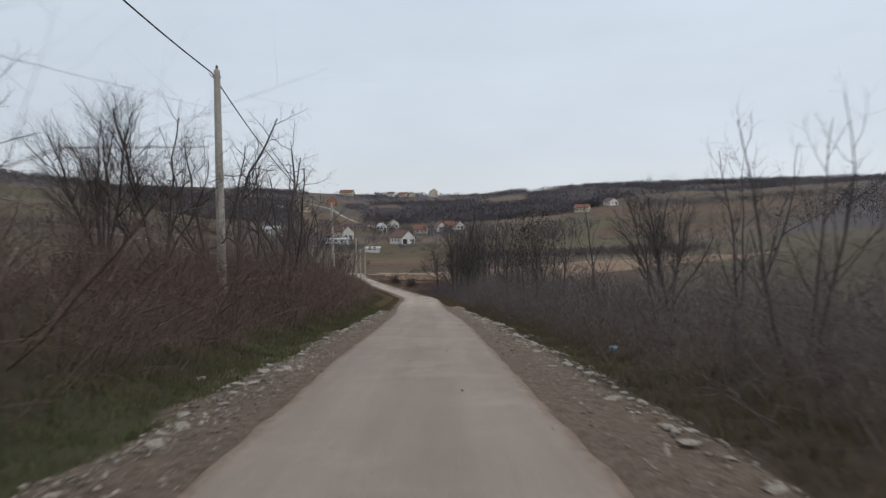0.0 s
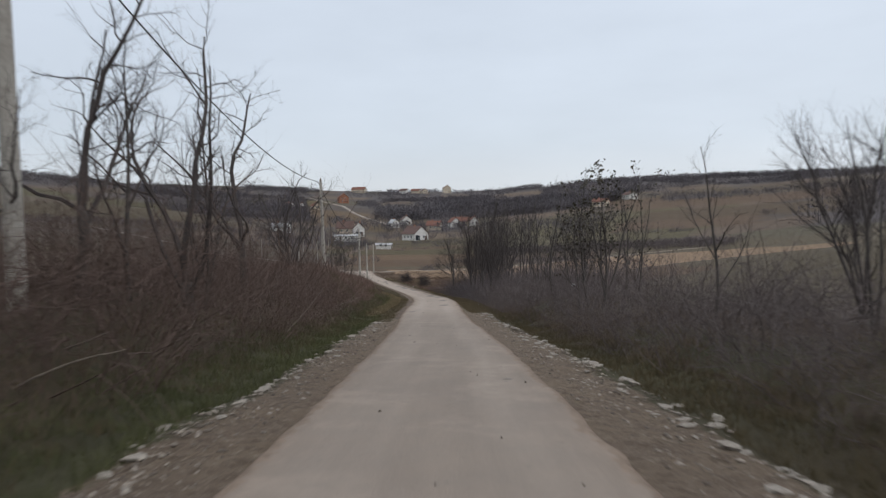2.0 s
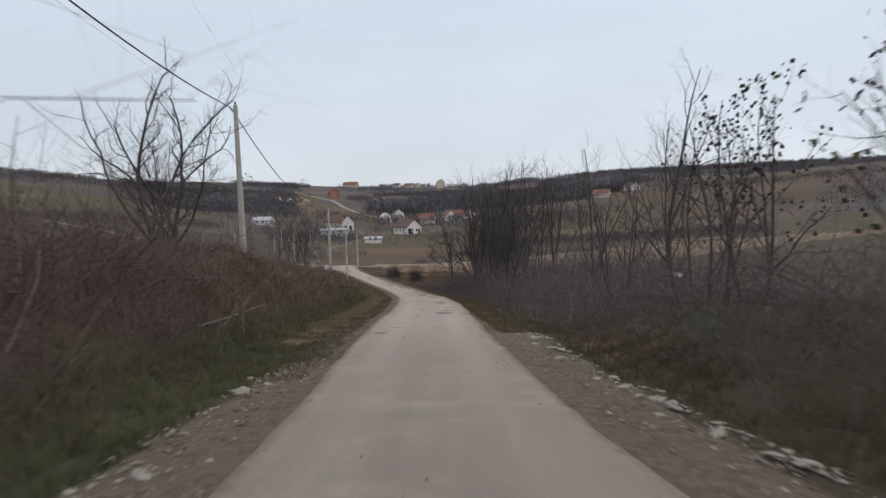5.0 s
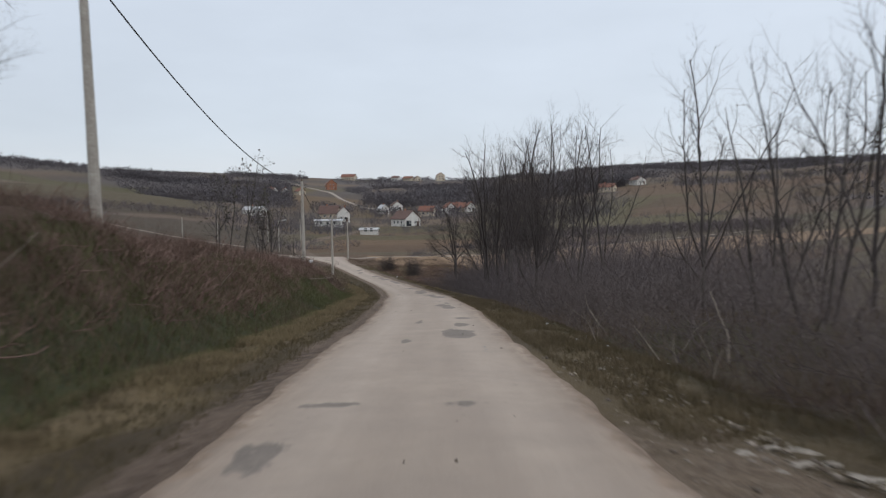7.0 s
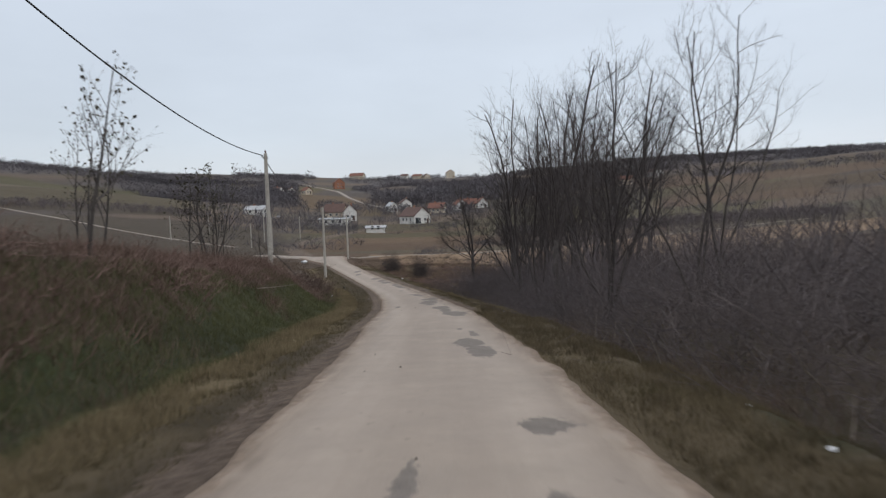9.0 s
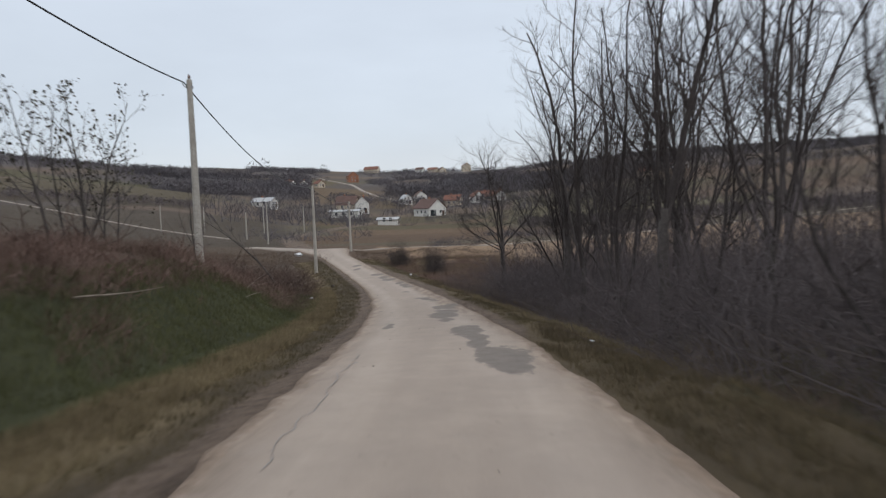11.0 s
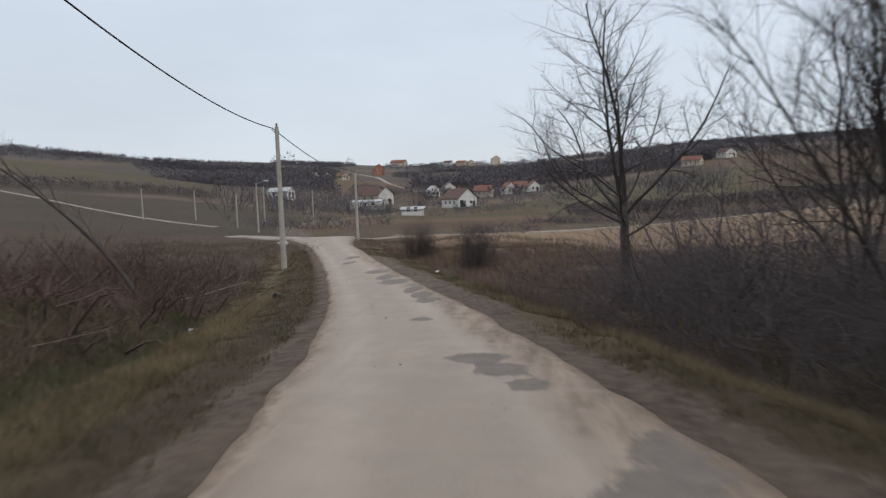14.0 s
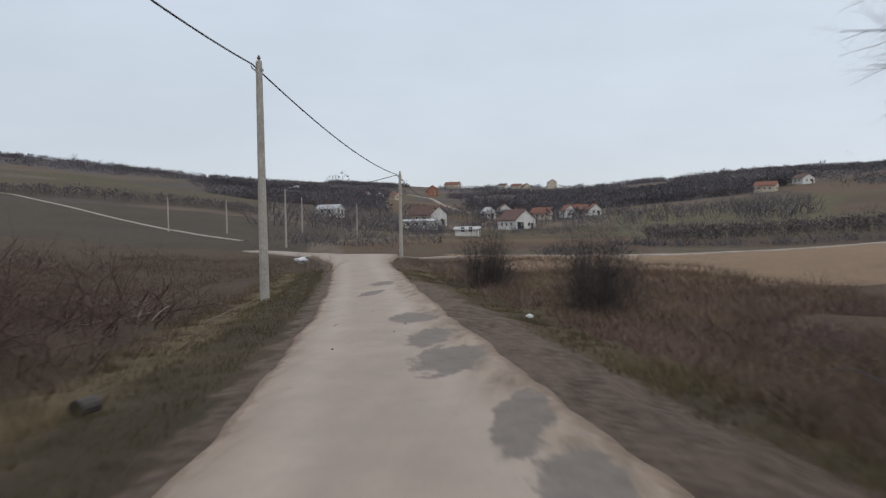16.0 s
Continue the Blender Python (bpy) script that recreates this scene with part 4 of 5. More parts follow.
def shrub_mesh(seed, height, spread, stems, twigs, material, name="shrub", fine=4, stout=1.0):
    """A thicket of thin stems from one stool, with forking twigs."""
    rng = random.Random(seed)
    v, f = [], []
    spec = ((4, 3, twigs, 52, 0.5, -0.12, 0.36), (1, 3, fine, 56, 0.6, 0.0, 0.22), (1, 3, 0, 0, 0, 0.1, 0))
    for k in range(stems):
        a = rng.uniform(0, 2 * math.pi)
        t = spread * math.sqrt(rng.random())
        d = Vector((math.cos(a) * t, math.sin(a) * t, 1)).normalized()
        start = Vector((math.cos(a), math.sin(a), 0)) * math.sqrt(rng.random()) * height * 0.4
        start.z = -0.15
        branch(rng, v, f, start, d, height * rng.uniform(0.55, 1.1), rng.uniform(0.009, 0.018) * stout, 0, spec)
    me = bpy.data.meshes.new(name)
    me.from_pydata([tuple(p) for p in v], [], f)
    me.materials.append(material)
    return me


SHAPES = ((2.2, 0.95, 18, 7), (1.8, 1.35, 18, 7), (2.5, 0.7, 17, 7), (1.5, 1.7, 18, 7), (1.9, 1.1, 16, 7))
SHRUBS_L = [shrub_mesh(100 + i, h, sp, st, tw, M_BRUSH, fine=5, stout=0.6) for i, (h, sp, st, tw) in enumerate(SHAPES)]
SHRUBS_D = [shrub_mesh(400 + i, h, sp, st, tw, M_BRUSH_DIMMED, fine=5, stout=0.6) for i, (h, sp, st, tw) in enumerate(SHAPES[:3])]
SHRUBS_R = [shrub_mesh(200 + i, h, sp, st, tw, M_BRUSH_GREY, fine=5, stout=0.6) for i, (h, sp, st, tw) in enumerate(SHAPES)]


def put_shrub(me, x, y, scale, turn, label, group):
    ob = new("shrub", me)
    ob.matrix_basis = pose(x, y, land1(x, y), 0, 0, turn)
    ob.scale = (scale, scale, scale * random.uniform(0.85, 1.1))
    return tagged(ob, label, "shrub", group)


rs = random.Random(77)
for side, meshes, label, group in ((-1, SHRUBS_L, "dense bare brown brushwood on the bank", "brush on the bank"), (1, SHRUBS_R, "dense bare grey-brown brushwood beside the lane", "brush beside the lane")):
    y = 1.0
    while y < (118 if side > 0 else 54):
        for row in range(2):
            s = 4.9 + row * 1.5 + rs.uniform(-0.4, 0.4) + (0.25 + 0.2 * (y > 51) + 0.3 * (y > 84) + 1.0 * (y > 102) if side > 0 else 0.35)
            yy = y + rs.uniform(-0.6, 0.6)
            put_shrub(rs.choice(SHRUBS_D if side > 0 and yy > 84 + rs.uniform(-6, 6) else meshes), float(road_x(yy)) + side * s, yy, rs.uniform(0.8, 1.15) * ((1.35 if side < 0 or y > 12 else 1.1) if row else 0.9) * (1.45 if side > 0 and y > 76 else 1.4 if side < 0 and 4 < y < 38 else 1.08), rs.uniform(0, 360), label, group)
        y += 1.25 if side < 0 else 1.35


def thicket(name, seed, spots, height, spread, stems, twigs, material, label, fine=2, stout=1.0):
    """Low brushwood too dense to count, in one mesh: the same few stools turned and sized at random."""
    rng = np.random.RandomState(seed)
    kinds = []
    for i in range(3):
        me = shrub_mesh(seed * 10 + i, height, spread, stems, twigs, material, name, fine, stout)
        co = np.empty(len(me.vertices) * 3)
        me.vertices.foreach_get("co", co)
        kinds.append((co.reshape(-1, 3), [tuple(p.vertices) for p in me.polygons]))
        bpy.data.meshes.remove(me)
    V, F, n0 = [], [], 0
    heights = land([p[0] for p in spots], [p[1] for p in spots])
    for (x, y, sc), z in zip(spots, heights):
        co, fc = kinds[rng.randint(3)]
        a = rng.uniform(0, 2 * np.pi)
        c, s_ = np.cos(a) * sc, np.sin(a) * sc
        V.append(np.stack([co[:, 0] * c - co[:, 1] * s_ + x, co[:, 0] * s_ + co[:, 1] * c + y, co[:, 2] * sc + z], 1))
        F += [tuple(k + n0 for k in p) for p in fc]
        n0 += len(co)
    return tagged(mesh_object(name, np.concatenate(V), F, material), label, "brushwood", kind="stuff")


def strewn(n, y0, y1, s0, s1, side, lo, hi, seed):
    r_ = random.Random(seed)
    out = []
    for _ in range(n):
        yy = r_.uniform(y0, y1)
        out.append((float(road_x(yy)) + side * r_.uniform(s0, s1), yy, r_.uniform(lo, hi)))
    return out


thicket("bank_brushwood", 31, strewn(120, -3, 54, 7.2, 12, -1, 1.1, 1.6, 1), 2.0, 0.8, 14, 5, M_BRUSH, "tangled bare brown brushwood covering the bank")
thicket("side_brushwood", 32, strewn(90, 0, 80, 7.8, 13, 1, 1.05, 1.6, 2), 1.9, 0.8, 13, 5, M_BRUSH_GREY, "tangled bare grey-brown brushwood beside the lane")
thicket("wood_undergrowth", 36, strewn(110, 78, 124, 7.8, 14, 1, 1.7, 2.4, 12) + strewn(80, 84, 120, 10, 22, 1, 2.2, 3.0, 13), 1.9, 0.8, 13, 5, M_BRUSH_DIMMED, "dark tangled undergrowth at the edge of a small wood")
thicket("bramble", 33, strewn(190, 50, 76, 5.2, 10, -1, 0.7, 1.2, 3) + strewn(45, 76, 85, 6.0, 11, -1, 0.7, 1.15, 43) + strewn(120, 85, 108, 6.6, 11, -1, 0.7, 1.2, 44) + strewn(32, 108, 118, 5.4, 12, -1, 0.6, 1.0, 45) + strewn(22, 80, 108, 5.2, 7.2, -1, 0.3, 0.5, 46), 0.85, 1.6, 10, 3, M_BRAMBLE, "low brown brambles sprawling over the bank")
thicket("low_bramble", 34, strewn(110, -2, 54, 4.5, 5.6, -1, 0.5, 0.9, 4) + strewn(85, 0, 60, 4.3, 5.2, 1, 0.5, 0.9, 5) + strewn(60, 58, 88, 4.4, 5.6, 1, 0.5, 0.95, 15) + strewn(36, 88, 104, 4.6, 6.2, 1, 0.5, 0.95, 35) + strewn(36, 104, 120, 6.0, 8.0, 1, 0.5, 0.9, 25), 0.8, 1.5, 8, 4, M_BRUSH, "low brown brambles at the foot of the brush")
thicket("meadow_brush", 35, strewn(120, 110, 133, 4.6, 14, -1, 1.2, 2.1, 6) + strewn(45, 92, 112, 8.5, 14, -1, 1.0, 1.7, 26) + strewn(45, 126, 150, 4.6, 18, -1, 0.5, 1.1, 16) + strewn(90, 118, 165, 13, 36, -1, 1.1, 2.0, 36) + strewn(80, 116, 147, 5.6, 22, 1, 0.5, 1.0, 7) + strewn(60, 116, 147, 5.0, 18, 1, 0.3, 0.6, 17), 1.1, 1.2, 8, 4, M_MEADOW, "low reddish-brown brush in rough meadow")


for i in range(34):
    yy = rs.uniform(56, 114)
    put_shrub(rs.choice(SHRUBS_L), float(road_x(yy)) - rs.uniform(6.2, 10.5), yy, rs.uniform(0.4, 0.75), rs.uniform(0, 360), "small dark bush among brambles on the bank", "brush on the bank")


# single bushes in the open
BUSH_MESHES = [shrub_mesh(500 + i, 2.4, 0.28, 90, 9, M_TWIG, fine=6) for i in range(2)]
for me_ in BUSH_MESHES:
    me_.transform(Matrix.Diagonal((0.72, 0.72, 1.35, 1)))
BUSHES = ((-5.6, 134.1, 0.88), (-5.3, 134.3, 0.8), (-9.45, 142.6, 0.85), (-9.0, 142.9, 0.75), (-17.6, 146.0, 0.7), (-17.4, 146.3, 0.6), (1.5, 121.5, 1.1), (2.8, 124.5, 1.1), (0.6, 124.4, 0.9), (1.2, 127.0, 1.05), (3.5, 128, 1.05), (2.4, 122.6, 1.1), (3.9, 125.6, 1.1), (0.9, 126.0, 1.0), (2.2, 129.6, 0.9), (-1.7, 127.6, 0.85), (-0.8, 128.6, 0.9), (-2.0, 129.6, 0.8), (0.1, 127.2, 0.9), (-2.3, 118.5, 1.35), (-1.3, 117.4, 1.4), (0.1, 118.2, 1.5), (-1.7, 120.5, 1.4), (-0.4, 119.5, 1.5), (1.2, 118.8, 1.5), (-0.9, 121.4, 1.4), (0.6, 120.6, 1.5), (2.2, 117.6, 1.5), (1.0, 116.6, 1.4), (-2.7, 121.8, 0.9), (-13.4, 123.5, 0.7), (-15.0, 126.5, 0.7), (-16.0, 122.0, 0.95), (-14.6, 121.0, 0.9), (-17.8, 120.5, 1.1), (-19.2, 122.5, 1.15), (-17.0, 124.6, 1.0), (-15.4, 124.2, 0.8), (-18.6, 126.2, 1.1), (-16.6, 128.4, 0.8), (-20.5, 125.0, 1.2), (-20.2, 129.0, 1.1), (-18.4, 130.6, 0.9), (-22.4, 127.6, 1.2), (-22.0, 132.0, 1.1), (-13.9, 117.8, 0.6), (-15.6, 119.2, 0.8), (-19.5, 152, 0.6), (-13.6, 148.5, 0.5), (-15.5, 154, 0.5), (-14.2, 151, 0.45))
for bx, by, sc in BUSHES:
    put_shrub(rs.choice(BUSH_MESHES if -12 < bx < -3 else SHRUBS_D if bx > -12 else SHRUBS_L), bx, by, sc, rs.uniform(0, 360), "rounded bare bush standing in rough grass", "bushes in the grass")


# ---- grass and dead stalks ----
def blades(name, count, region, height, width, material, label, bend=0.35, per=5, seed=5):
    """Tufts of thin blades strewn over part of the land."""
    rng = np.random.RandomState(seed)
    x, y, keep = region(rng, count)
    x, y = x[keep], y[keep]
    n = len(x)
    x = np.repeat(x, per) + rng.normal(0, 0.05, n * per)
    y = np.repeat(y, per) + rng.normal(0, 0.05, n * per)
    z = land(x, y)
    h = height * rng.uniform(0.4, 1.2, n * per)
    a = rng.uniform(0, 2 * np.pi, n * per)
    w = width * rng.uniform(0.6, 1.3, n * per)
    lx, ly = rng.normal(0, bend, n * per) * h, rng.normal(0, bend, n * per) * h
    v = np.empty((n * per, 3, 3))
    v[:, 0] = np.stack([x - np.cos(a) * w, y - np.sin(a) * w, z - 0.03], 1)
    v[:, 1] = np.stack([x + np.cos(a) * w, y + np.sin(a) * w, z - 0.03], 1)
    v[:, 2] = np.stack([x + lx, y + ly, z + h], 1)
    me = bpy.data.meshes.new(name)
    nv = n * per * 3
    me.vertices.add(nv)
    me.vertices.foreach_set("co", v.ravel())
    me.loops.add(nv)
    me.loops.foreach_set("vertex_index", np.arange(nv))
    me.polygons.add(n * per)
    me.polygons.foreach_set("loop_start", np.arange(0, nv, 3))
    me.update(calc_edges=True)
    me.materials.append(material)
    return tagged(new(name, me), label, "grass", kind="stuff")


def strip(y0, y1, s0, s1, patch=0.0, scale=3.0, sides=(-1, 1), seed=0, height=0.1):
    def region(rng, count):
        y = rng.uniform(y0, y1, count)
        side = rng.choice(sides, count)
        x = road_x(y) + side * rng.uniform(s0, s1, count)
        s = x - road_x(y)
        muddy = (np.abs(s) < 2.1) & (y < 104) | (s > 0) & (s < 3.2) & (y < 56) | (s > 0) & (s < 2.6 + 0.8 * (y > 114)) & (y > 92) & (y < 142) | (s < 0) & (s > -0.45 - eased(y, *zip(*EDGE_L), 4)) & (y > 56)
        muddy |= (height > 0.3) & (s < -4) & (s > -6.3) & (y > 78) & (y < 106) & (vnoise(x, y, 1.6, 71) < 0.2)
        return x, y, ((0.5 + vnoise(x, y, scale, 40 + seed)) > patch) & ~muddy
    return region


blades("green_grass", 11000, strip(-2, 54, 2.95, 5.0, 0.05, 2.5, sides=(-1,)), 0.15, 0.008, M_GRASS, "short green grass at the foot of the banks", seed=1)
blades("ditch_grass", 8000, strip(-2, 54, 3.3, 5.0, 0.2, 2.5, sides=(1,)), 0.15, 0.008, M_GRASS_DULL, "short dull grass behind the stones", seed=18)
blades("edge_grass", 12000, strip(-2, 62, 3.6, 6.6, 0.45, 1.6, seed=6), 0.2, 0.007, M_STRAW_DULL, "withered brown grass behind the gravel", seed=11, bend=0.5)
blades("bank_grass", 26000, strip(54, 118, 4.0, 7.2, 0.05, 2.0, sides=(-1,), seed=7), 0.16, 0.008, M_GRASS, "lush green grass on the lower bank", seed=12)
blades("verge_grass", 42000, strip(47, 150, 1.6, 4.6, 0.0, 2.5, seed=1), 0.09, 0.006, M_GRASS_DULL, "short olive verge grass along the lane", seed=2)
blades("straw_crest", 16000, strip(56, 122, 3.1, 4.3, 0.3, 2.2, sides=(-1,), seed=2), 0.16, 0.006, M_STRAW, "dry straw-coloured grass along the ditch edge", seed=3)
blades("straw_verge", 14000, strip(92, 126, 3.6, 5.6, 0.25, 2.2, sides=(1,), seed=5), 0.17, 0.006, M_STRAW, "dry straw-coloured grass beyond the muddy verge", seed=16)
blades("roadside_straw", 12000, strip(56, 96, 2.1, 4.4, 0.25, 1.2, sides=(1,), seed=8), 0.13, 0.006, M_STRAW_DULL, "short withered grass along the lane", seed=13)
blades("bank_stalks", 22000, strip(-4, 125, 4.3, 10, 0.3, 3, seed=3, height=0.45), 0.45, 0.006, M_DEAD, "dead brown weed stalks covering the banks", seed=4, bend=0.5)
blades("meadow_straw", 14000, strip(112, 152, 5.0, 19, 0.42, 2.6, sides=(1,), seed=9), 0.34, 0.007, M_STRAW, "tall dry straw in the rough meadow", seed=14, bend=0.5)
blades("meadow_canes", 14000, strip(114, 150, 4.6, 17, 0.3, 2.4, sides=(1,), seed=11), 0.4, 0.007, M_CANE, "reddish dead canes in the rough meadow", seed=17, bend=0.8)
blades("bramble_canes", 12000, strip(48, 118, 5.3, 11.5, 0.3, 1.8, sides=(-1,), seed=10, height=0.5), 0.5, 0.007, M_CANE, "arching reddish bramble canes on the bank", seed=15, bend=1.0)
blades("meadow_grass", 16000, strip(112, 166, 3.8, 20, 0.3, 4, seed=4), 0.36, 0.008, M_DEAD, "withered brown meadow grass", seed=6, bend=0.5)


# ---- stones ----
def stone_mesh(seed):
    rng = random.Random(seed)
    bm = bmesh.new()
    bmesh.ops.create_icosphere(bm, subdivisions=1, radius=1.0)
    sx, sy, sz = rng.uniform(0.8, 1.2), rng.uniform(0.5, 0.85), rng.uniform(0.2, 0.36)
    for vert in bm.verts:
        k = rng.uniform(0.62, 1.2)
        vert.co = Vector((vert.co.x * sx * k, vert.co.y * sy * k, max(vert.co.z, -0.5) * sz * k))
    me = bpy.data.meshes.new("stone")
    bm.to_mesh(me)
    bm.free()
    me.materials.append(M_STONE)
    return me


STONES = [stone_mesh(300 + i) for i in range(7)]


def put_stone(x, y, size, label="pale angular limestone rock on the gravel verge"):
    ob = new("stone", rs.choice(STONES))
    ob.matrix_basis = pose(x, y, land1(x, y) + size * 0.12, rs.uniform(-12, 12), rs.uniform(-12, 12), rs.uniform(0, 360))
    ob.scale = (size,) * 3
    return tagged(ob, label, "stone", "stones along the verge")


for sx_, sy_, sz_ in ((-3.4, 13.2, 0.14), (3.5, 17.5, 0.13), (3.9, 15.5, 0.1), (4.1, 19.6, 0.12), (-3.85, 28.9, 0.13), (3.3, 24.6, 0.15), (3.7, 23.7, 0.17), (2.9, 33.3, 0.14), (3.4, 27.2, 0.14), (3.58, 25.0, 0.16), (-3.2, 34.9, 0.12), (2.7, 34.8, 0.12), (1.9, 55.3, 0.13), (2.2, 56.0, 0.1), (1.5, 60.6, 0.08), (-3.2, 16.1, 0.12)):
    put_stone(sx_, sy_, sz_)
for i in range(330):
    yy = rs.uniform(3, 56)
    side = rs.choice((-1, 1, 1))
    s = rs.triangular(2.3, 3.5, 3.05) if side > 0 else rs.triangular(2.2, 3.3, 2.85)
    yy = yy - 40 if side < 0 and yy > 49 else yy
    put_stone(float(road_x(yy)) + side * s, yy, rs.choice((0.045, 0.055, 0.07, 0.09, 0.12, 0.15) if side > 0 else (0.04, 0.05, 0.07, 0.09, 0.12, 0.15)))


def gravel():
    """Crushed stone strewn over the verges."""
    rng = np.random.RandomState(8)
    n = 9000
    y = rng.uniform(2, 62, n)
    side = rng.choice([-1, 1], n)
    s = np.where(side > 0, rng.triangular(1.75, 3.1, 3.5, n), rng.triangular(1.75, 2.8, 3.2, n))
    y = np.where((side < 0) & (y > 50), y - 44, y)
    x = road_x(y) + side * s
    z = land(x, y)
    size = 0.012 + 0.04 * rng.uniform(0, 1, n) ** 3
    octa = np.array([(1, 0, 0), (0, 0.8, 0), (-1, 0, 0), (0, -0.8, 0), (0, 0, 0.6), (0, 0, -0.4)], float)
    tri = np.array([(0, 1, 4), (1, 2, 4), (2, 3, 4), (3, 0, 4), (1, 0, 5), (2, 1, 5), (3, 2, 5), (0, 3, 5)])
    a = rng.uniform(0, 2 * np.pi, n)
    jit = rng.uniform(0.7, 1.3, (n, 6, 1))
    p = octa[None] * jit * size[:, None, None]
    c, s_ = np.cos(a)[:, None], np.sin(a)[:, None]
    v = np.stack([p[..., 0] * c - p[..., 1] * s_ + x[:, None], p[..., 0] * s_ + p[..., 1] * c + y[:, None], p[..., 2] + z[:, None] + 0.006], -1)
    f = (tri[None] + 6 * np.arange(n)[:, None, None]).reshape(-1, 3)
    me = bpy.data.meshes.new("gravel")
    me.vertices.add(n * 6)
    me.vertices.foreach_set("co", v.ravel())
    me.loops.add(f.size)
    me.loops.foreach_set("vertex_index", f.ravel())
    me.polygons.add(len(f))
    me.polygons.foreach_set("loop_start", np.arange(0, f.size, 3))
    me.update(calc_edges=True)
    me.materials.append(M_GRAVEL)
    return tagged(new("gravel", me), "loose crushed stone along the lane's edges", "gravel", kind="stuff")


gravel()


# ---- patches and cracks in the asphalt ----
def road_point(x, y, lift=0.0):
    s = (x - float(road_x(y))) / (HALF + 0.1)
    return Vector((x, y, float(road_z(y)) + 0.03 * (1 - s * s) + lift))


def build_crack(pts, width, seed):
    rng = random.Random(seed)
    v, f = [], []
    path = []
    for (x0, y0), (x1, y1) in zip(pts, pts[1:]):
        for k in range(8):
            path.append((x0 + (x1 - x0) * k / 8 + rng.gauss(0, 0.05), y0 + (y1 - y0) * k / 8))
    for x, y in path:
        w = width * rng.uniform(0.4, 1.2)
        v += [road_point(x - w, y, 0.009), road_point(x + w, y, 0.009)]
    f = [(2 * i, 2 * i + 1, 2 * i + 3, 2 * i + 2) for i in range(len(path) - 1)]
    return mesh_object("crack", v, f, M_PATCH, road, "dark crack in the asphalt")


build_crack(((-3.55, 83.0), (-3.6, 85.0), (-3.9, 88.5), (-4.0, 90.0)), 0.007, 1)
build_crack(((-0.25, 61.5), (-0.15, 62.6)), 0.012, 2)
build_crack(((-4.4, 96), (-4.55, 99.5)), 0.008, 3)


# ---- houses ----
def quad_panel(v, f, o, ux, uz, n, w, h, depth):
    """A shallow box on a wall: o its lower left corner, ux and uz along the wall, n outwards."""
    b = len(v)
    for k in (0, depth):
        v += [o + n * k, o + ux * w + n * k, o + ux * w + uz * h + n * k, o + uz * h + n * k]
    f += [(b + 4, b + 5, b + 6, b + 7)] + [(b + i, b + (i + 1) % 4, b + 4 + (i + 1) % 4, b + 4 + i) for i in range(4)]


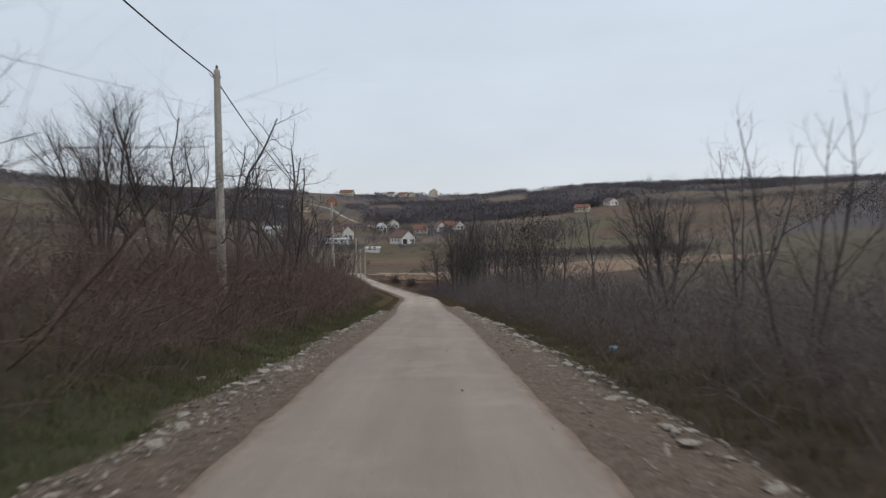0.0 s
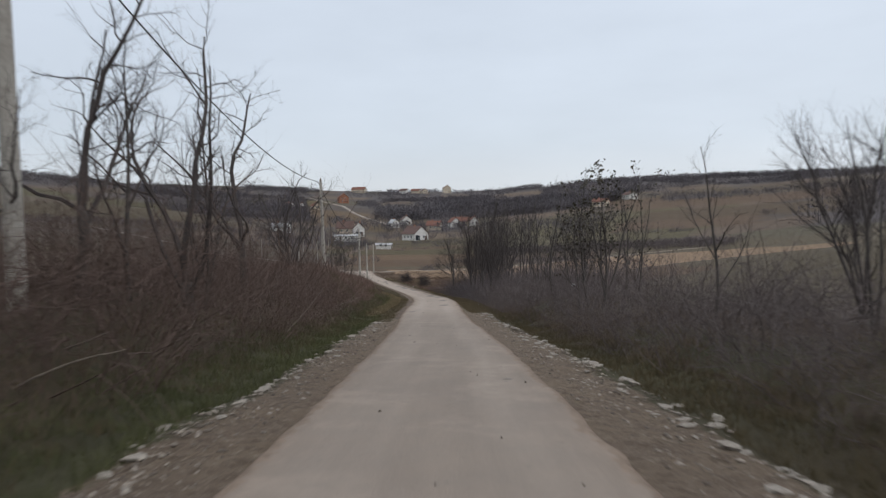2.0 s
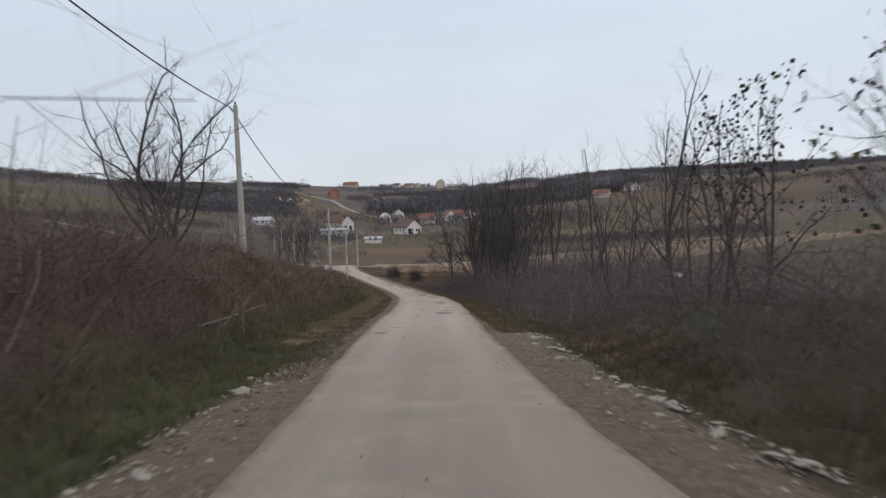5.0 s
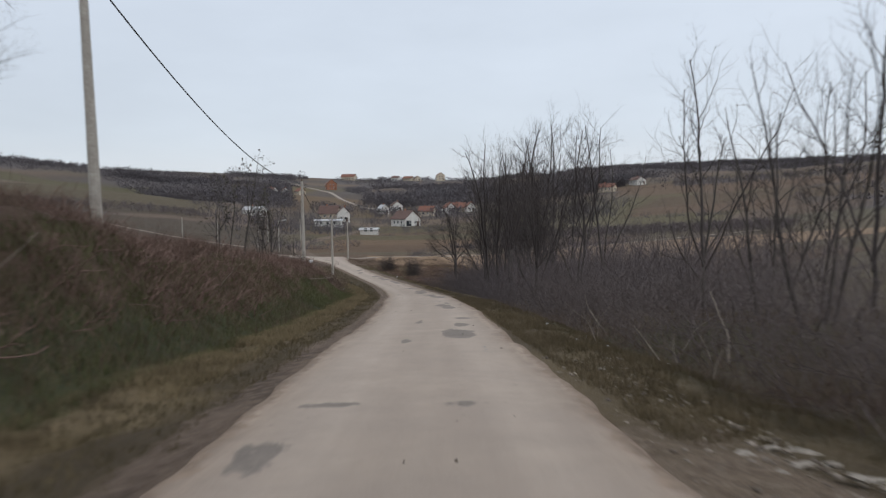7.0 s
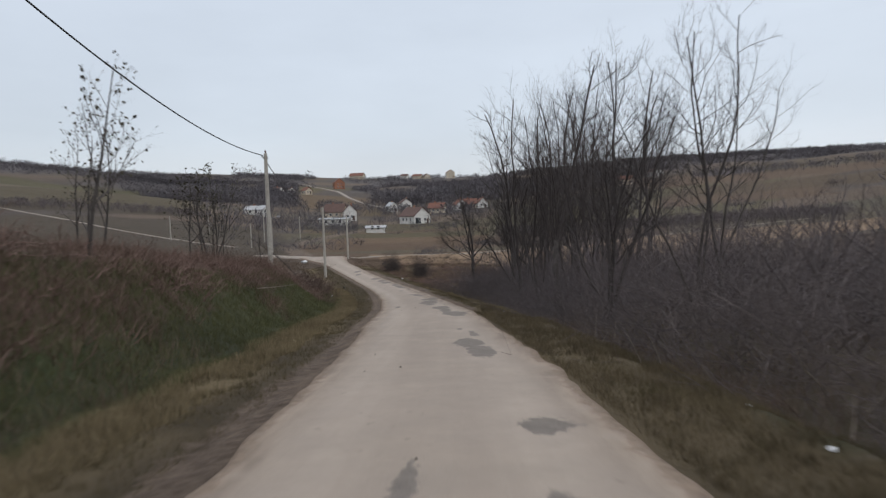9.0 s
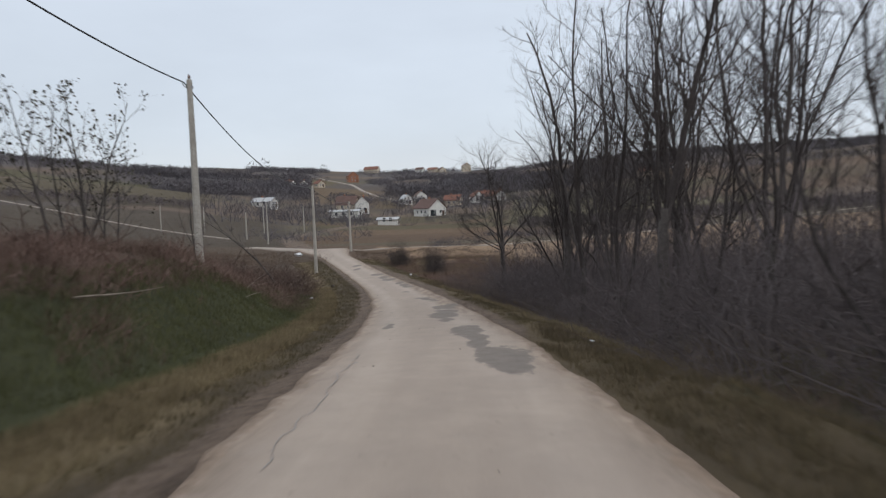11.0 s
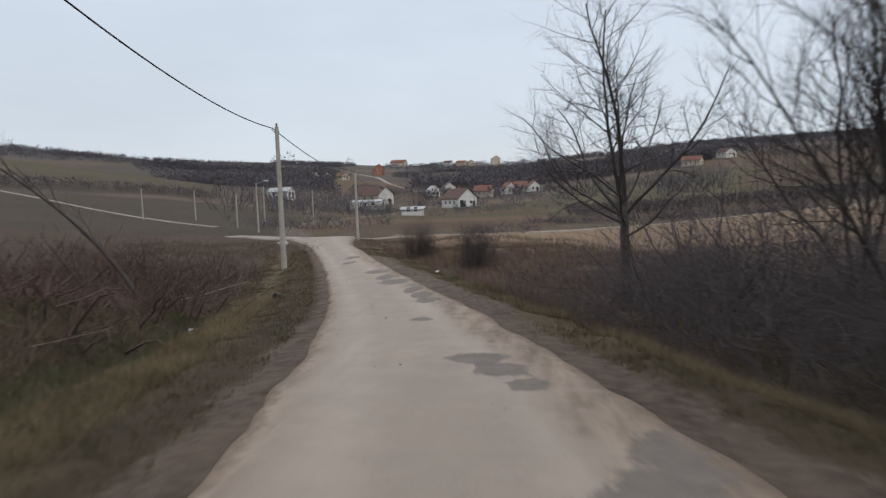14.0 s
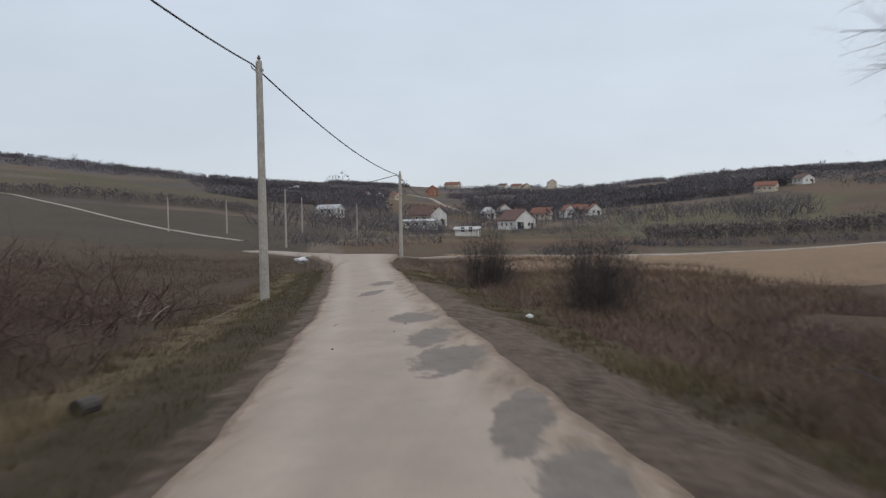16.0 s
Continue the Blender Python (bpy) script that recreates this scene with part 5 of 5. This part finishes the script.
def build_house(x, y, turn, w, d, eave, ridge, wall_mat, roof_mat, label, door=True, windows=2, chimney=True, storeys=1, porch=False):
    """A gabled house: w across the gable, d along the ridge."""
    zs = [land1(x + dx, y + dy) for dx in (-w / 2, w / 2) for dy in (-d / 2, d / 2)]
    house = tagged(new("house"), label, "house", "village houses")
    house.matrix_basis = pose(x, y, min(zs), 0, 0, turn)
    lift = max(zs) - min(zs)
    e, r = eave + lift * 0.5, ridge + lift * 0.5
    t = 0.3
    v = [Vector(p) for p in ((-w / 2, -d / 2, -0.5), (w / 2, -d / 2, -0.5), (w / 2, -d / 2, e), (0, -d / 2, r), (-w / 2, -d / 2, e), (-w / 2, d / 2, -0.5), (w / 2, d / 2, -0.5), (w / 2, d / 2, e), (0, d / 2, r), (-w / 2, d / 2, e))]
    f = [(0, 1, 2, 3, 4), (9, 8, 7, 6, 5), (1, 6, 7, 2), (5, 0, 4, 9), (4, 3, 8, 9), (3, 2, 7, 8), (0, 5, 6, 1)]
    mesh_object("wall", v, f, wall_mat, house)
    v, f = [], []
    over, slope = 0.45, (r - e) / (w / 2)
    for sgn in (-1, 1):
        b = len(v)
        for yy in (-d / 2 - over, d / 2 + over):
            v += [Vector((0, yy, r + 0.06)), Vector((sgn * (w / 2 + over), yy, e - over * slope + 0.06)), Vector((sgn * (w / 2 + over), yy, e - over * slope + 0.24)), Vector((0, yy, r + 0.26))]
        f += [(b, b + 1, b + 2, b + 3), (b + 7, b + 6, b + 5, b + 4), (b + 3, b + 2, b + 6, b + 7), (b, b + 4, b + 5, b + 1), (b + 1, b + 5, b + 6, b + 2)]
    roof = mesh_object("roof", v, f, roof_mat, house)
    if chimney:
        v, f = [], []
        box(v, f, Vector((w * 0.12, d * 0.15, r - 1.2)), Vector((w * 0.12 + 0.55, d * 0.15 + 0.55, r + 0.8)))
        box(v, f, Vector((w * 0.12 - 0.08, d * 0.15 - 0.08, r + 0.8)), Vector((w * 0.12 + 0.63, d * 0.15 + 0.63, r + 0.92)))
        mesh_object("chimney", v, f, M_BRICK, roof, "brick chimney")
    ux, uz = Vector((1, 0, 0)), Vector((0, 0, 1))

    def window(o, ux_, n_):
        v, f = [], []
        quad_panel(v, f, o, ux_, uz, n_, 1.1, 1.3, 0.06)
        win = mesh_object("window", v, f, M_FRAME, house)
        for k in (0, 1):
            v, f = [], []
            quad_panel(v, f, o + ux_ * (0.1 + 0.47 * k) + uz * 0.12 + n_ * 0.06, ux_, uz, n_, 0.42, 1.06, 0.012)
            mesh_object("pane", v, f, M_PANE, win)

    for st in range(storeys):
        zb = lift * 0.5 + 1.0 + st * 2.8
        if zb + 1.3 < e + 0.6 or st == 0:
            for k in range(windows):
                xx = -w / 2 + (k + 1) * w / (windows + 1) - 0.55
                window(Vector((xx, -d / 2, zb)), ux, Vector((0, -1, 0)))
            nn = max(2, int(d // 3.2))
            for k in range(nn):
                yy = -d / 2 + (k + 1) * d / (nn + 1)
                window(Vector((-w / 2, yy + 0.55, zb)), Vector((0, -1, 0)), Vector((-1, 0, 0)))
                window(Vector((w / 2, yy - 0.55, zb)), Vector((0, 1, 0)), Vector((1, 0, 0)))
    if door:
        v, f = [], []
        quad_panel(v, f, Vector((w / 2 - 1.9, -d / 2, lift * 0.5)), ux, uz, Vector((0, -1, 0)), 1.0, 2.05, 0.07)
        mesh_object("door", v, f, M_DOOR, house)
    if porch:
        # no opening is cut: a dark panel on the wall paints the doorway's shade
        v, f = [], []
        quad_panel(v, f, Vector((-w / 2 + 0.6, -d / 2, lift * 0.5)), ux, uz, Vector((0, -1, 0)), 2.6, 2.4, 0.05)
        mesh_object("garage_shade_panel", v, f, M_PANE, house, "flat dark panel for the shade in a garage doorway")
    return house


HOUSES = (
    (-20.4, 354, 38, 8.0, 11, 3.2, 6.5, M_WHITE, M_ROOF_DARK, "white gabled house with a dark tiled roof", 1, True),
    (-51.6, 379, 12, 5.8, 8, 4.0, 7.0, M_WHITE, M_ROOF_DARK, "white two-storey gabled house among garden trees", 2, False),
    (-59.5, 388, 82, 6.5, 9, 3.0, 6.4, M_CREAM, M_ROOF_DARK, "cream house with a broad brown tiled roof", 1, False),
    (-13.2, 424, 72, 6, 8, 2.8, 5.2, M_CREAM, M_ROOF_RED, "cream house with a red clay roof", 1, False),
    (-39.5, 450, 30, 5, 6, 2.8, 5.0, M_WHITE, M_ROOF_GREY, "small white house on the slope", 1, False),
    (-34.0, 478, 15, 6.5, 7, 3.2, 5.6, M_WHITE, M_ROOF_DARK, "white house with a weathered roof on the slope", 1, False),
    (-1.6, 450, 20, 6, 7, 3.2, 5.8, M_WHITE, M_ROOF_RED, "white gabled house with a red roof on the slope", 1, False),
    (4.0, 456, 75, 6, 8, 2.8, 5.4, M_CREAM, M_ROOF_RED, "cream house with a red roof on the slope", 1, False),
    (10.5, 450, 10, 5.5, 7, 2.8, 5.2, M_WHITE, M_ROOF_RED, "small white house with a red roof beside a wood", 1, False),
    (-112, 700, 20, 9, 11, 5.4, 9.0, M_BRICK, M_ROOF_RED, "unplastered orange brick house on the hillside", 2, False),
    (-124, 900, 78, 9, 17, 4.2, 7.4, M_CREAM, M_ROOF_RED, "large red-roofed farmhouse high on the hillside", 1, False),
    (-67, 900, 75, 7, 9, 3.4, 5.6, M_WHITE, M_ROOF_DARK, "white house on the ridge", 1, False),
    (-52, 905, 70, 7, 11, 3.0, 5.2, M_CREAM, M_ROOF_RED, "cream house on the ridge", 1, False),
    (-41, 900, 20, 7, 8, 3.0, 5.6, M_CREAM, M_ROOF_DARK, "plain house among trees on the ridge", 1, False),
    (-12.5, 900, 10, 9.5, 10, 6.0, 9.0, M_CREAM, M_ROOF_RED, "tall red-roofed house on the skyline", 2, False),
    (-86, 352, 72, 5, 9, 2.4, 3.8, M_WHITE, M_ROOF_GREY, "white house at the foot of the hill", 1, False),
    (-132, 562, 60, 5.5, 7, 2.8, 4.8, M_WHITE, M_ROOF_DARK, "small white hillside house", 1, False),
    (-122, 560, 25, 5.5, 6, 2.8, 4.8, M_WHITE, M_ROOF_DARK, "small white hillside house", 1, False),
    (-112, 566, 45, 5.5, 6, 2.8, 4.8, M_CREAM, M_ROOF_RED, "small cream hillside house", 1, False),
    (98, 490, 60, 7, 10, 3.0, 5.0, M_CREAM, M_ROOF_RED, "cream farmhouse on the far slope", 1, False),
    (125, 520, 20, 7, 9, 3.0, 5.0, M_WHITE, M_ROOF_DARK, "white farmhouse on the far slope", 1, False),
)
for hx, hy, tn, w_, d_, ev, rg_, wm, rm, lb, stor, por in HOUSES:
    build_house(hx, hy, tn, w_, d_, ev, rg_, wm, rm, lb, storeys=stor, porch=por)
build_house(-50.2, 333, 83, 4.5, 11, 2.4, 2.9, M_WHITE, M_ROOF_GREY, "long low white house with a flat sheet roof", windows=1, chimney=False)
build_house(-28.4, 286, 86, 3.2, 5.8, 1.6, 2.1, M_WHITE, M_ROOF_GREY, "low white outbuilding with a sheet roof", windows=1, chimney=False)


# ---- far trees and hedges ----
def far_trees(name, spots, label, seed, material=None):
    """Small bare trees, each a stem and a rounded crown of many short upright twigs, all in one mesh."""
    rng = np.random.RandomState(seed)
    twigs = 28
    V, F, n0 = [], [], 0
    heights = land([p[0] for p in spots], [p[1] for p in spots])
    heights = heights - 2.2 * smooth(np.hypot([p[0] + 5 for p in spots], [p[1] - 110 for p in spots]), 420, 650)
    for (x, y, h, wide), z in zip(spots, heights):
        d = rng.normal(0, 1, (twigs, 3))
        d /= np.linalg.norm(d, axis=1)[:, None]
        d *= rng.uniform(0.25, 1, twigs)[:, None] ** 0.5
        base = d * (0.5 * h * wide, 0.5 * h * wide, 0.34 * h) + (0, 0, 0.45 * h)
        out = d * (0.7, 0.7, 0.3) + (0, 0, 0.45) + rng.normal(0, 0.25, (twigs, 3))
        tip = base + out * (h * rng.uniform(0.12, 0.26, twigs))[:, None]
        b = rng.uniform(0, 2 * np.pi, twigs)
        wd = h * rng.uniform(0.022, 0.06, twigs)
        off = np.stack([np.cos(b) * wd, np.sin(b) * wd, 0 * wd], 1)
        base[0], tip[0], off[0] = (0, 0, -0.5), (0, 0, 0.75 * h), (0.025 * h, 0, 0)
        v = np.stack([base - off, base + off, tip], 1).reshape(-1, 3) + (x, y, z)
        V.append(v)
        F += [(n0 + 3 * k, n0 + 3 * k + 1, n0 + 3 * k + 2) for k in range(twigs)]
        n0 += len(v)
    ob = mesh_object(name, np.concatenate(V), F, material or M_WOODS)
    return tagged(ob, label, "woods", kind="stuff")


def polar(az, r):
    a = radians(az)
    return -5 - math.sin(a) * r, 110 + math.cos(a) * r


rw = random.Random(9)
for i, (a0, a1, r0_, r1_, n_, h_) in enumerate(WOODS):
    spots = []
    for _ in range(int(n_ * 1.7)):
        az_, rr_ = rw.uniform(a0, a1), math.sqrt(rw.uniform(r0_**2, r1_**2))
        x_, y_ = polar(az_, rr_)
        if 250 < rr_ and float(vnoise(x_, y_, 60, 33)) < -0.27:
            continue
        if h_ > 5:
            fray_ = float(vnoise(x_, y_, 55, 34))
            x_, y_ = polar(az_ + 5 * fray_, rr_ * (1 + 0.2 * fray_))
        if min((x_ - h[0]) ** 2 + (y_ - h[1]) ** 2 for h in HOUSES) < 80:
            continue
        spots.append((x_, y_, h_ * rw.uniform(0.6, 1.2), rw.uniform(0.7, 1.1)))
    if not spots:
        continue
    far_trees("far_woods" if h_ > 5 else "hedgerow", spots, "bare grey-brown winter woods on the hillside" if h_ > 5 else "bare brown hedgerow between fields", 60 + i, None if h_ > 5 else M_BRUSH_DIMMED)
# gardens, hedges and copses of the valley floor

def arc(n, a0, a1, r0, r1, lo, hi, seed):
    r_ = random.Random(seed)
    out = []
    for _ in range(n):
        x_, y_ = polar(r_.uniform(a0, a1), r_.uniform(r0, r1))
        if min((x_ - h[0]) ** 2 + (y_ - h[1]) ** 2 for h in HOUSES) > 45:
            out.append((x_, y_, r_.uniform(lo, hi)))
    return out


thicket("garden_trees", 51, arc(110, 10.5, 24, 150, 300, 2.4, 4.0, 1) + arc(80, -3, 11.5, 238, 330, 1.6, 3.0, 2) + arc(110, -18, -3, 215, 330, 2.2, 3.8, 3) + arc(24, 9.5, 13, 196, 205, 1.6, 2.6, 11), 2.0, 0.6, 6, 4, M_WOODS, "bare garden trees and copses among the houses", 2, 2.8)
thicket("field_hedge", 52, arc(90, -26, -3, 82, 90, 0.7, 1.2, 4) + arc(60, -6, 14, 160, 200, 0.9, 1.7, 5) + arc(45, 10, 24, 78, 125, 0.8, 1.6, 6) + arc(50, -30, -6, 196, 206, 1.2, 2.0, 7) + arc(40, -2, 9, 205, 222, 1.0, 2.2, 8) + arc(40, -4, 3, 60, 76, 0.5, 0.9, 9), 1.8, 0.9, 6, 3, M_WOODS, "bare brown hedges between the valley fields", 1, 2.6)

# single trees on the skyline
sky_spots = []
for az_, rr_, hh in ((12.6, 880, 14), (14, 870, 8), (9.5, 880, 7), (8, 870, 6), (17.5, 800, 18), (18.3, 800, 15), (37, 690, 11), (39, 700, 8), (40.5, 690, 9), (41.5, 700, 8), (36, 700, 7), (-19, 800, 12), (-18.3, 800, 10), (-21, 800, 9), (-14.5, 780, 9), (2, 900, 7), (-1, 910, 7), (4.5, 900, 6), (29, 720, 6), (25, 760, 6)):
    x_, y_ = polar(az_, rr_)
    sky_spots.append((x_, y_, hh, 0.9))
far_trees("skyline_trees", sky_spots, "scattered bare trees standing on the ridge", 99)


# ---- small things ----
def build_stick(x, y, length, r, turn, tilt, label, kind="stick", bend=0.12, seed=1, lift=0.05):
    rng = random.Random(seed)
    v, f = [], []
    path, p, d = [], Vector((0, 0, 0)), Vector((math.cos(radians(tilt)), 0, math.sin(radians(tilt))))
    for i in range(9):
        path.append(p.copy())
        d = (d + Vector((0, rng.gauss(0, bend), rng.gauss(0, bend * 0.5)))).normalized()
        p = p + d * length / 8
    tube(path, [r * (1 - 0.75 * i / 8) for i in range(9)], 6, v, f)
    ob = mesh_object(kind, v, f, M_DEADWOOD, smooth_faces=True)
    ob.matrix_basis = pose(x, y, land1(x, y) + lift, 0, 0, turn)
    return tagged(ob, label, "branch")


build_stick(-13.9, 119.6, 2.6, 0.03, 30, 2, "pale fallen branch lying in the verge grass", seed=3)
build_stick(4.2, 62.5, 2.2, 0.03, 70, 28, "pale broken branch leaning in the ditch", seed=4)
build_stick(-6.8, 57.5, 2.8, 0.035, 120, 18, "pale dead branch lying on the bank", seed=5)
build_stick(-6.2, 52.0, 2.0, 0.03, 60, 10, "pale dead branch lying on the bank", seed=6)
build_stick(-9.0, 90.0, 1.6, 0.025, 5, 2, "pale dead branch lying on the grassy bank", seed=7)
build_stick(-5.2, 10.0, 2.2, 0.03, 120, 40, "pale dead stem standing in the brush", seed=8)
build_stick(-4.6, 8.5, 2.0, 0.025, 60, 55, "pale dead stem standing in the brush", seed=9)


def build_lean_stem():
    """A long dead stem arching over the bank."""
    tree = tagged(new("tree"), "thin bare stem arching low over the bank", "tree", "trees along the lane")
    rng = random.Random(5)
    v, f = [], []
    path = [Vector((-0.95 * (k ** 1.5) * 2.9, -0.5 * k, -0.2 + 4.6 * (k - 0.12 * k * k))) for k in [i / 10 for i in range(11)]]
    tube(path, [0.05 * (1 - 0.75 * i / 10) for i in range(11)], 6, v, f)
    mesh_object("trunk", v, f, M_BARK, tree, smooth_faces=True)
    v, f = [], []
    for i in (4, 5, 6, 7, 8, 9):
        branch(rng, v, f, path[i], Vector((-0.3, rng.uniform(-0.5, 0.5), 0.8)), 1.2, 0.015, 0, L_THIN["levels"][1:])
    mesh_object("crown", v, f, M_TWIG, tree)
    tree.location = (-13.5, 118.0, land1(-13.5, 118.0))
    tree.scale = (1.5, 1.5, 1.15)


build_lean_stem()
rk = random.Random(21)
for i in range(9):
    build_stick(-15.2 + rk.uniform(-1.3, 1.0), 128.3 + rk.uniform(-1.2, 1.5), rk.uniform(0.8, 1.7), rk.uniform(0.01, 0.02), rk.uniform(-90, 120), rk.uniform(0, 35), "pale dead branch on a heap of cut brush", seed=80 + i, lift=rk.uniform(0.0, 0.4))
for i in range(7):
    yy = rk.uniform(92, 112)
    build_stick(float(road_x(yy)) - rk.uniform(5.2, 7.5), yy, rk.uniform(0.9, 1.7), rk.uniform(0.009, 0.016), rk.uniform(0, 360), rk.uniform(10, 50), "pale dead stem leaning in the brambles", seed=110 + i, lift=-0.05)
for i in range(22):
    right_ = i % 3 == 0
    yy = rk.uniform(56, 80) if right_ else rk.uniform(9, 70)
    ss = rk.uniform(4.8, 6.2) if right_ else -rk.uniform(4.6, 6.4)
    build_stick(float(road_x(yy)) + ss, yy, rk.uniform(1.0, 2.2), rk.uniform(0.014, 0.026), rk.uniform(0, 360), rk.uniform(15, 65), "pale dead stem leaning in the brush", seed=40 + i, lift=-0.05)


for i in range(14):
    yy = rk.uniform(60, 84)
    build_stick(float(road_x(yy)) + rk.uniform(3.9, 4.9), yy, rk.uniform(0.5, 1.0), rk.uniform(0.012, 0.02), rk.uniform(0, 360), rk.uniform(45, 85), "pale cut stem standing at the ditch", seed=140 + i, lift=-0.08)


def build_clods():
    """Crumbs of dark soil dropped on the asphalt."""
    v, f = [], []
    rng = random.Random(14)
    for _ in range(70):
        y_ = rng.uniform(8, 135)
        x_ = float(road_x(y_)) + rng.uniform(-1.3, 1.4)
        r_ = rng.uniform(0.007, 0.018)
        tube([road_point(x_ - r_, y_, 0.0), road_point(x_, y_ + 0.01, r_ * 0.5), road_point(x_ + r_, y_, 0.0)], [r_ * 0.3, r_ * 0.8, r_ * 0.3], 6, v, f)
    tagged(mesh_object("soil_clods", v, f, M_CLOD), "dark crumbs of soil scattered on the asphalt", "soil", kind="stuff")


build_clods()


def litter(x, y, size, material, label, seed, lift=0.03):
    """A crumpled scrap of plastic."""
    rng = random.Random(seed)
    bm = bmesh.new()
    bmesh.ops.create_icosphere(bm, subdivisions=2, radius=size)
    for vert in bm.verts:
        k = rng.uniform(0.6, 1.2)
        vert.co = Vector((vert.co.x * k, vert.co.y * k * 0.8, vert.co.z * k * 0.5))
    ob = part("plastic_bag", bm, material, None)
    ob.matrix_basis = pose(x, y, land1(x, y) + lift + size * 0.25, 0, 0, rng.uniform(0, 360))
    return tagged(ob, label, "litter", "litter along the verge")


litter(-10.95, 115.2, 0.13, M_PLASTIC, "crumpled white plastic bag in the grass", 1)
litter(4.9, 17.6, 0.13, M_BLUE, "pale blue plastic scrap in the grass", 2)
litter(-22.5, 157.0, 0.45, M_PLASTIC, "white plastic sack at the roadside", 3, 0.2)
litter(8.2, 62.0, 0.22, M_PLASTIC, "white plastic bag caught in brush", 4, 1.2)
litter(-7.2, 132.2, 0.1, M_PLASTIC, "white plastic scrap beside the lane", 5)
for i, (lx, ly) in enumerate(((2.2, 72.5), (2.0, 70.2), (2.6, 67.4), (2.1, 66.0), (2.5, 64.6), (3.1, 63.4), (2.9, 61.8), (0.4, 92.6), (-7.2, 93.0), (-8.4, 104.0))):
    litter(lx, ly, 0.035 + 0.012 * (i % 3), M_PLASTIC, "small white plastic scrap on the grassy verge", 20 + i)
litter(-5.6, 66.5, 0.05, M_PLASTIC, "white plastic scrap on the bank", 6)


def build_log(x, y, turn, length, r):
    log = tagged(new("log"), "short solid log with a darkened end lying in the verge grass", "log")
    v, f = [], []
    tube([Vector((0, 0, 0)), Vector((length * 0.5, 0.01, 0)), Vector((length, 0, 0))], [r, r * 0.97, r * 0.94], 12, v, f)
    f.append(tuple(range(11, -1, -1)))
    mesh_object("trunk_piece", v, f, M_BARK, log)
    # dark disc over the closed end, painting the shade inside a hole
    v, f = [], []
    tube([Vector((-0.004, 0, 0)), Vector((-0.006, 0, 0))], [r * 0.85, r * 0.84], 12, v, f)
    mesh_object("hole_shade_disc", v, f, M_LEAF, log, "dark disc painting the shade of a hole")
    log.matrix_basis = pose(x, y, land1(x, y) + r * 0.8, 0, 0, turn)


build_log(-11.1, 121.2, 80, 0.25, 0.09)
